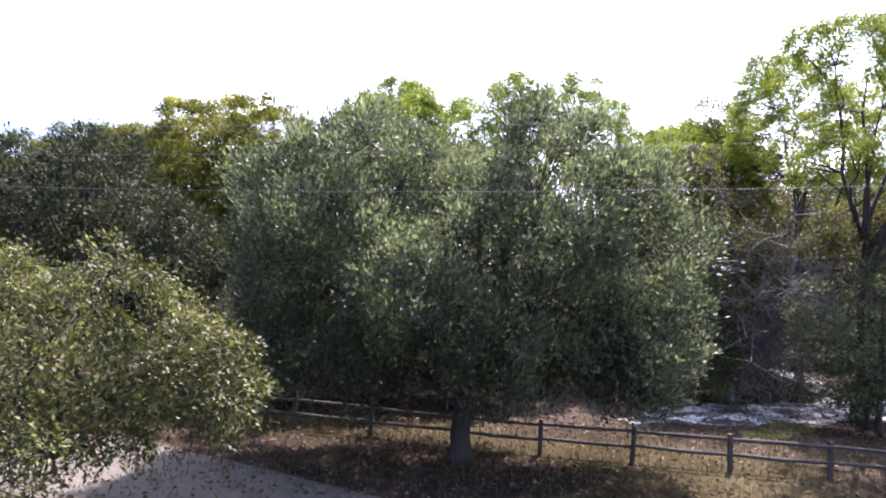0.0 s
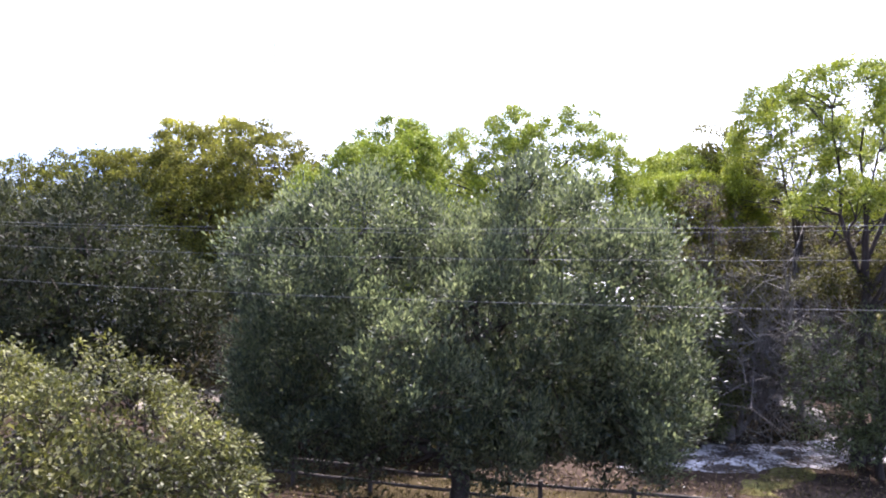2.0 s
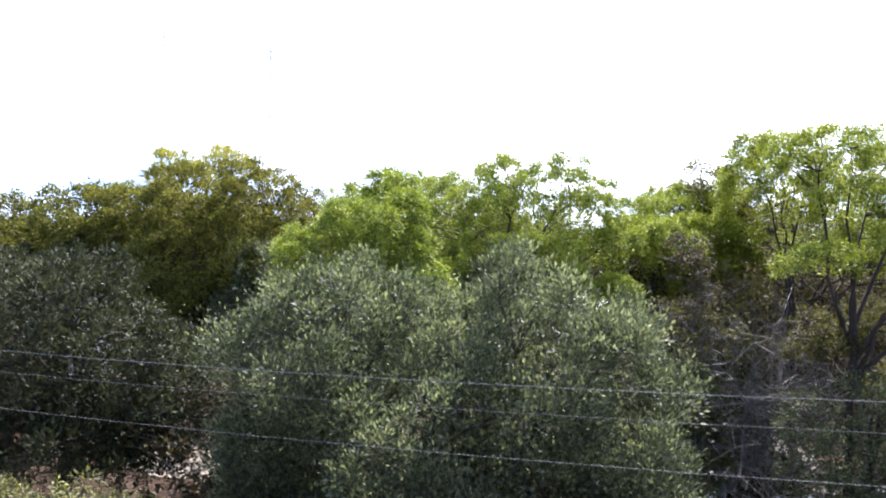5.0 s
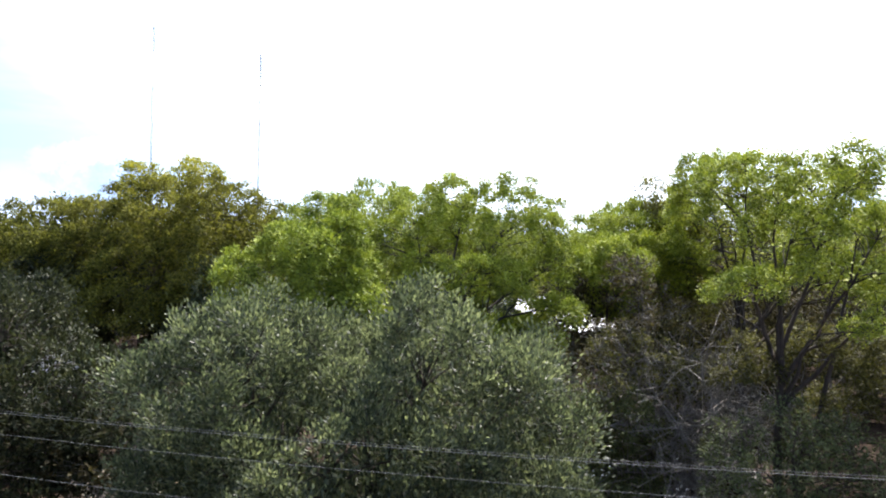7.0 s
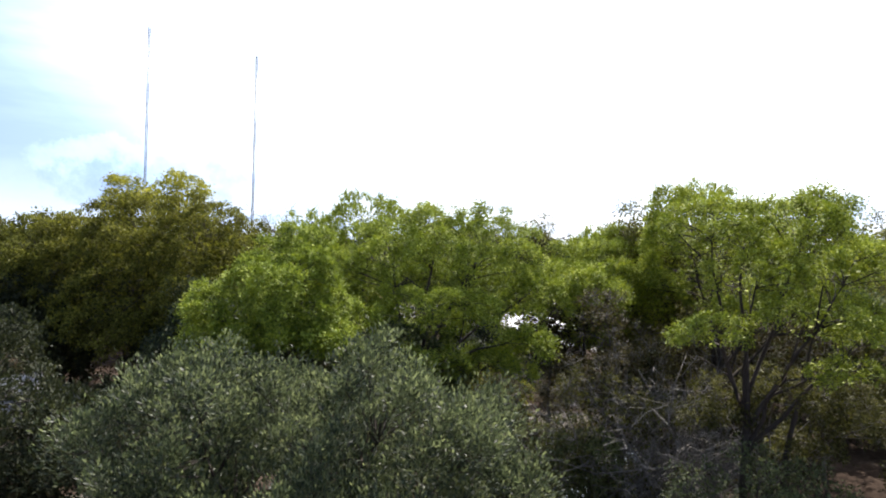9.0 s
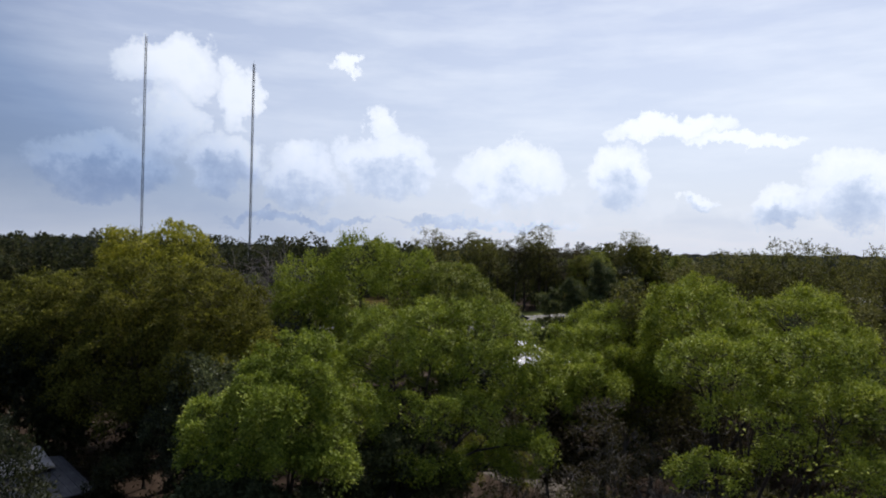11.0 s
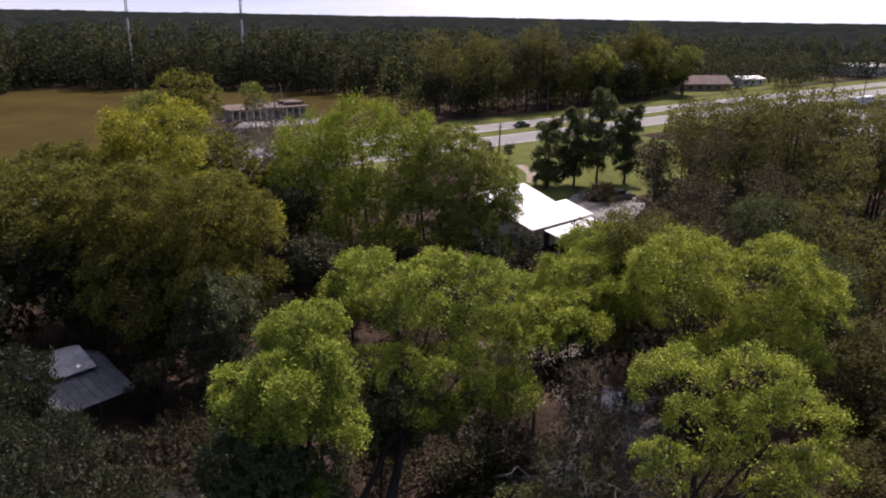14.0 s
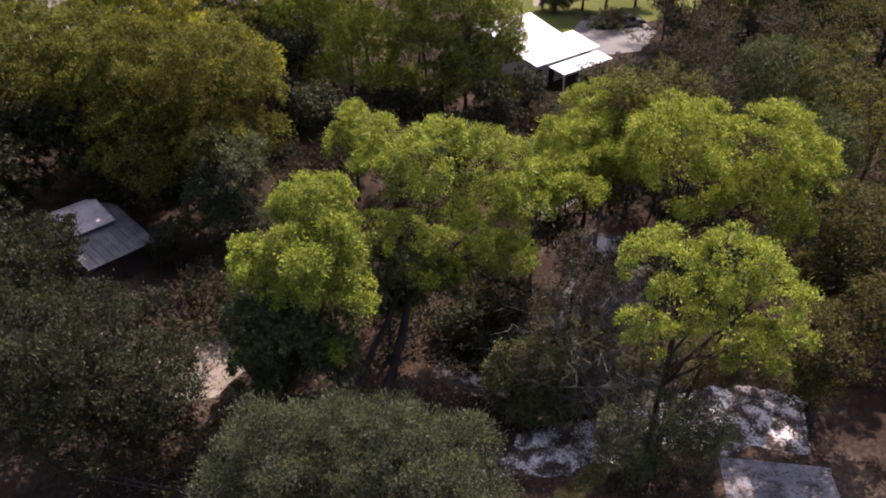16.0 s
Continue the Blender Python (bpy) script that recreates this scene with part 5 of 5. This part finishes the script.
def hut():
    foot = empty("hut", (0, 0, 0), "dark timber hut with a weathered tin roof", "hut")
    foot.matrix_basis = pose(-17.5, 41.7, 0, 0, 0, -37.5)
    # x towards the eave corner, y away; the eave runs from (0, 0) to (0, -4.8)
    bm = bmesh.new()
    box(bm, -8.2, -4.3, 0, -0.5, -0.4, 1.95)
    part("wall", bm, HUT_WOOD, foot)
    bm = bmesh.new()
    slab(bm, [(0, -4.9, 1.98), (0, 0.1, 1.98), (-5.0, 0.1, 3.0), (-5.0, -4.9, 3.0)], 0.06)
    part("roof", bm, TIN, foot, "weathered blue-grey tin roof slope")
    bm = bmesh.new()
    slab(bm, [(-5.02, -4.9, 3.0), (-5.02, 0.1, 3.0), (-9.0, 0.1, 2.1), (-9.0, -4.9, 2.1)], 0.06)
    part("roof", bm, TIN, foot)
    # raised vent roof over the ridge
    bm = bmesh.new()
    slab(bm, [(-3.2, -4.2, 2.95), (-3.2, -1.0, 2.95), (-5.6, -1.0, 3.75), (-5.6, -4.2, 3.75)], 0.06)
    part("upper_roof", bm, TIN_SUNLIT, foot, "raised tin roof over the ridge")
    bm = bmesh.new()
    slab(bm, [(-5.62, -4.2, 3.75), (-5.62, -1.0, 3.75), (-7.6, -1.0, 3.0), (-7.6, -4.2, 3.0)], 0.06)
    part("upper_roof", bm, TIN_SUNLIT, foot)
    for y in (-4.1, -1.1):
        bm = bmesh.new()
        box(bm, -7.2, y - 0.04, 2.3, -3.6, y + 0.04, 2.93)
        part("vent_board", bm, HUT_WOOD, foot)
    for y in (-4.7, -2.4, -0.1):
        bm = bmesh.new()
        box(bm, -0.2, y - 0.06, 0, -0.08, y + 0.06, 1.93)
        part("post", bm, HUT_WOOD, foot)
    for k in range(9):
        y = -4.7 + k * 0.58
        v, f = tubes([[((0.0, y, 2.0), 0.02), ((-4.98, y, 3.02), 0.02)]], 4)
        raw("roof_rib", v, f, TIN, foot)


hut()


def low_building():
    foot = empty("low_building", (0, 0, 0), "low brick building with a flat brown roof", "building")
    foot.matrix_basis = pose(-52.2, 181.4, 0, 0, 0, 39.6)
    bm = bmesh.new()
    box(bm, -5.0, 0.4, 0, 16.2, 8.4, 2.7)
    part("wall", bm, BRICK_FAR, foot)
    bm = bmesh.new()
    slab(bm, [(-5.6, -0.6, 2.95), (16.8, -0.6, 2.95), (16.8, 9, 3.3), (-5.6, 9, 3.3)], 0.25)
    part("roof", bm, ROOF_BROWN, foot, "flat brown roof with overhanging eave")
    bm = bmesh.new()
    box(bm, 11.0, 2.0, 3.2, 16.2, 7.5, 3.9)
    part("upper_roof", bm, ROOF_BROWN, foot)
    for k in range(12):
        x = -4.6 + k * 1.85
        bm = bmesh.new()
        box(bm, x - 0.14, -0.2, 0, x + 0.14, 0.1, 2.66)
        part("pier", bm, WALL_WHITE, foot)
        if k < 11:
            win = bmesh.new()
            box(win, x + 0.35, 0.34, 0.7, x + 1.5, 0.385, 2.3)
            part("window", win, GLASS_DARK, foot)


low_building()


def plain_building(name, label, x, y, turn, length, depth, wall_h, roof_h, wall, roof, windows=0):
    foot = empty(name, (0, 0, 0), label, "building")
    foot.matrix_basis = pose(x, y, 0, 0, 0, turn)
    bm = bmesh.new()
    box(bm, 0, 0, 0, length, depth, wall_h)
    part("wall", bm, wall, foot)
    for sign in (0, 1):
        bm = bmesh.new()
        e, r = (-0.5, depth / 2 - 0.01) if not sign else (depth + 0.5, depth / 2 + 0.01)
        c = [(-0.5, e, wall_h), (length + 0.5, e, wall_h), (length + 0.5, r, wall_h + roof_h), (-0.5, r, wall_h + roof_h)]
        slab(bm, c if not sign else c[::-1], 0.2)
        part("roof", bm, roof, foot)
    for k in range(windows):
        bm = bmesh.new()
        x0 = (k + 0.5) * length / windows
        box(bm, x0 - 0.7, -0.05, 0.9, x0 + 0.7, -0.01, 2.2)
        part("window", bm, GLASS_DARK, foot)


plain_building("long_building", "long low building with a brown pitched roof", 77, 286, 13, 31, 11, 2.8, 3.0, BRICK_FAR, ROOF_BROWN, 8)
plain_building("warehouse", "far white warehouse by the road", 205, 396, 20, 40, 16, 5.0, 1.5, WALL_WHITE, ROOF_WHITE, 6)
plain_building("shed", "long white-roofed shed on the parking ground", 90, 166, 40, 12, 5, 2.2, 0.7, WALL_WHITE, ROOF_WHITE, 3)
plain_building("shed", "small white-roofed shed by the highway", 120, 318, 30, 14, 8, 3.0, 1.0, WALL_WHITE, ROOF_WHITE, 3)


def utility_pole(x, y, h, arm):
    foot = empty("utility_pole", (x, y, 0), "weathered wooden utility pole", "pole", "utility poles")
    v, f = tubes([[((0, 0, 0), 0.17), ((0, 0, h), 0.11)]], 8)
    raw("pole", v, f, FENCE_WOOD, foot)
    bm = bmesh.new()
    box(bm, -arm, -0.06, h - 0.9, arm, 0.06, h - 0.76, 0.01)
    part("crossarm", bm, FENCE_WOOD, foot)


utility_pole(-41.5, 166, 11, 0.9)
utility_pole(10.2, 141, 6.5, 0.5)
utility_pole(127, 232, 10, 0.9)
utility_pole(150, 300, 10, 0.9)


def car(x, y, turn, paint, label, length=4.5):
    foot = empty("car", (0, 0, 0), label, "car", "cars")
    foot.matrix_basis = pose(x, y, 0.1, 0, 0, turn)
    bm = bmesh.new()
    side = [(-0.5, 0.28), (-0.5, 0.62), (-0.46, 0.78), (-0.26, 0.88), (0.26, 0.9), (0.46, 0.74), (0.5, 0.6), (0.5, 0.28)]
    for s in (-0.86, 0.86):
        [bm.verts.new((px * length, s, pz)) for px, pz in side]
    bm.verts.ensure_lookup_table()
    n = len(side)
    bm.faces.new(bm.verts[:n])
    bm.faces.new(bm.verts[n:][::-1])
    for i in range(n):
        j = (i + 1) % n
        bm.faces.new((bm.verts[i], bm.verts[j], bm.verts[n + j], bm.verts[n + i]))
    bmesh.ops.recalc_face_normals(bm, faces=bm.faces)
    part("body", bm, paint, foot)
    bm = bmesh.new()
    slab(bm, [(-0.22 * length, -0.68, 1.42), (0.1 * length, -0.68, 1.42), (0.1 * length, 0.68, 1.42), (-0.22 * length, 0.68, 1.42)], 0.5)
    for v in bm.verts:
        if v.co.z < 1.2:
            v.co.x *= 1.35
            v.co.y *= 1.16
    part("cabin", bm, GLASS_DARK, foot)
    for px in (-0.31, 0.31):
        for py in (-0.8, 0.8):
            v, f = tubes([[((px * length, py - 0.1, 0.3), 0.02), ((px * length, py - 0.09, 0.3), 0.32), ((px * length, py + 0.09, 0.3), 0.32), ((px * length, py + 0.1, 0.3), 0.02)]], 12)
            raw("wheel", v, f, TYRE, foot)


car(17.2, 180.6, 42, PAINT_BLACK, "black car on the far carriageway of the highway")
car(138, 254, 60, PAINT_WHITE, "white car on the parking ground")
car(131, 243, 60, PAINT_DARK, "dark car on the parking ground")
car(112, 300, 15, PAINT_DARK, "dark car beside the brown-roofed building")
car(108, 205, 70, PAINT_WHITE, "white car parked near the sheds")
car(24.5, 106, 20, PAINT_BLACK, "black car parked in shade under the pines")
car(27.6, 107, 24, PAINT_DARK, "dark car parked in shade under the pines")


def trailer(x, y, turn, paint, label):
    foot = empty("trailer", (0, 0, 0), label, "trailer", "trailers")
    foot.matrix_basis = pose(x, y, 0, 0, 0, turn)
    bm = bmesh.new()
    box(bm, -6, -1.25, 0.9, 6, 1.25, 3.4, 0.1)
    part("box", bm, paint, foot)
    bm = bmesh.new()
    box(bm, -5.9, -1.1, 0.6, 5.9, 1.1, 0.88)
    part("chassis", bm, TYRE, foot)
    for px in (-4.4, -3.2, 4.0):
        for py in (-1.0, 1.0):
            v, f = tubes([[((px, py - 0.14, 0.5), 0.02), ((px, py - 0.13, 0.5), 0.5), ((px, py + 0.13, 0.5), 0.5), ((px, py + 0.14, 0.5), 0.02)]], 12)
            raw("wheel", v, f, TYRE, foot)


trailer(134, 246, 35, PAINT_WHITE, "long white box trailer on the parking ground")
trailer(141, 240, 35, PAINT_BLUE, "long blue box trailer on the parking ground")


# ---- litter and grass ----
def litter():
    rng = np.random.default_rng(3)
    n = 16000
    points = np.stack([rng.uniform(-12, 24, n), rng.uniform(14, 34, n), rng.uniform(0.015, 0.05, n)], 1)
    out = rng.normal(0, 1, (n, 3)) * np.array([1, 1, 0.25])
    v, f = leaves(rng, points, out, 0.13, 0.08, 0.0, 0.05)
    tagged(raw("fallen_leaves", v, f, LEAF_LITTER), "dry brown leaves fallen on the ground", "leaves", kind="stuff")
    n = 14000
    points = np.stack([rng.uniform(-9, 20, n), rng.normal(19.5, 2.6, n), np.zeros(n)], 1)
    out = rng.normal(0, 0.3, (n, 3)) + np.array([0, 0, 1.0])
    v, f = leaves(rng, points, out, 0.2, 0.02, 0.0, 0.25)
    tagged(raw("dry_grass", v, f, DRY_GRASS), "dry yellowish grass along the fence", "grass", kind="stuff")


litter()
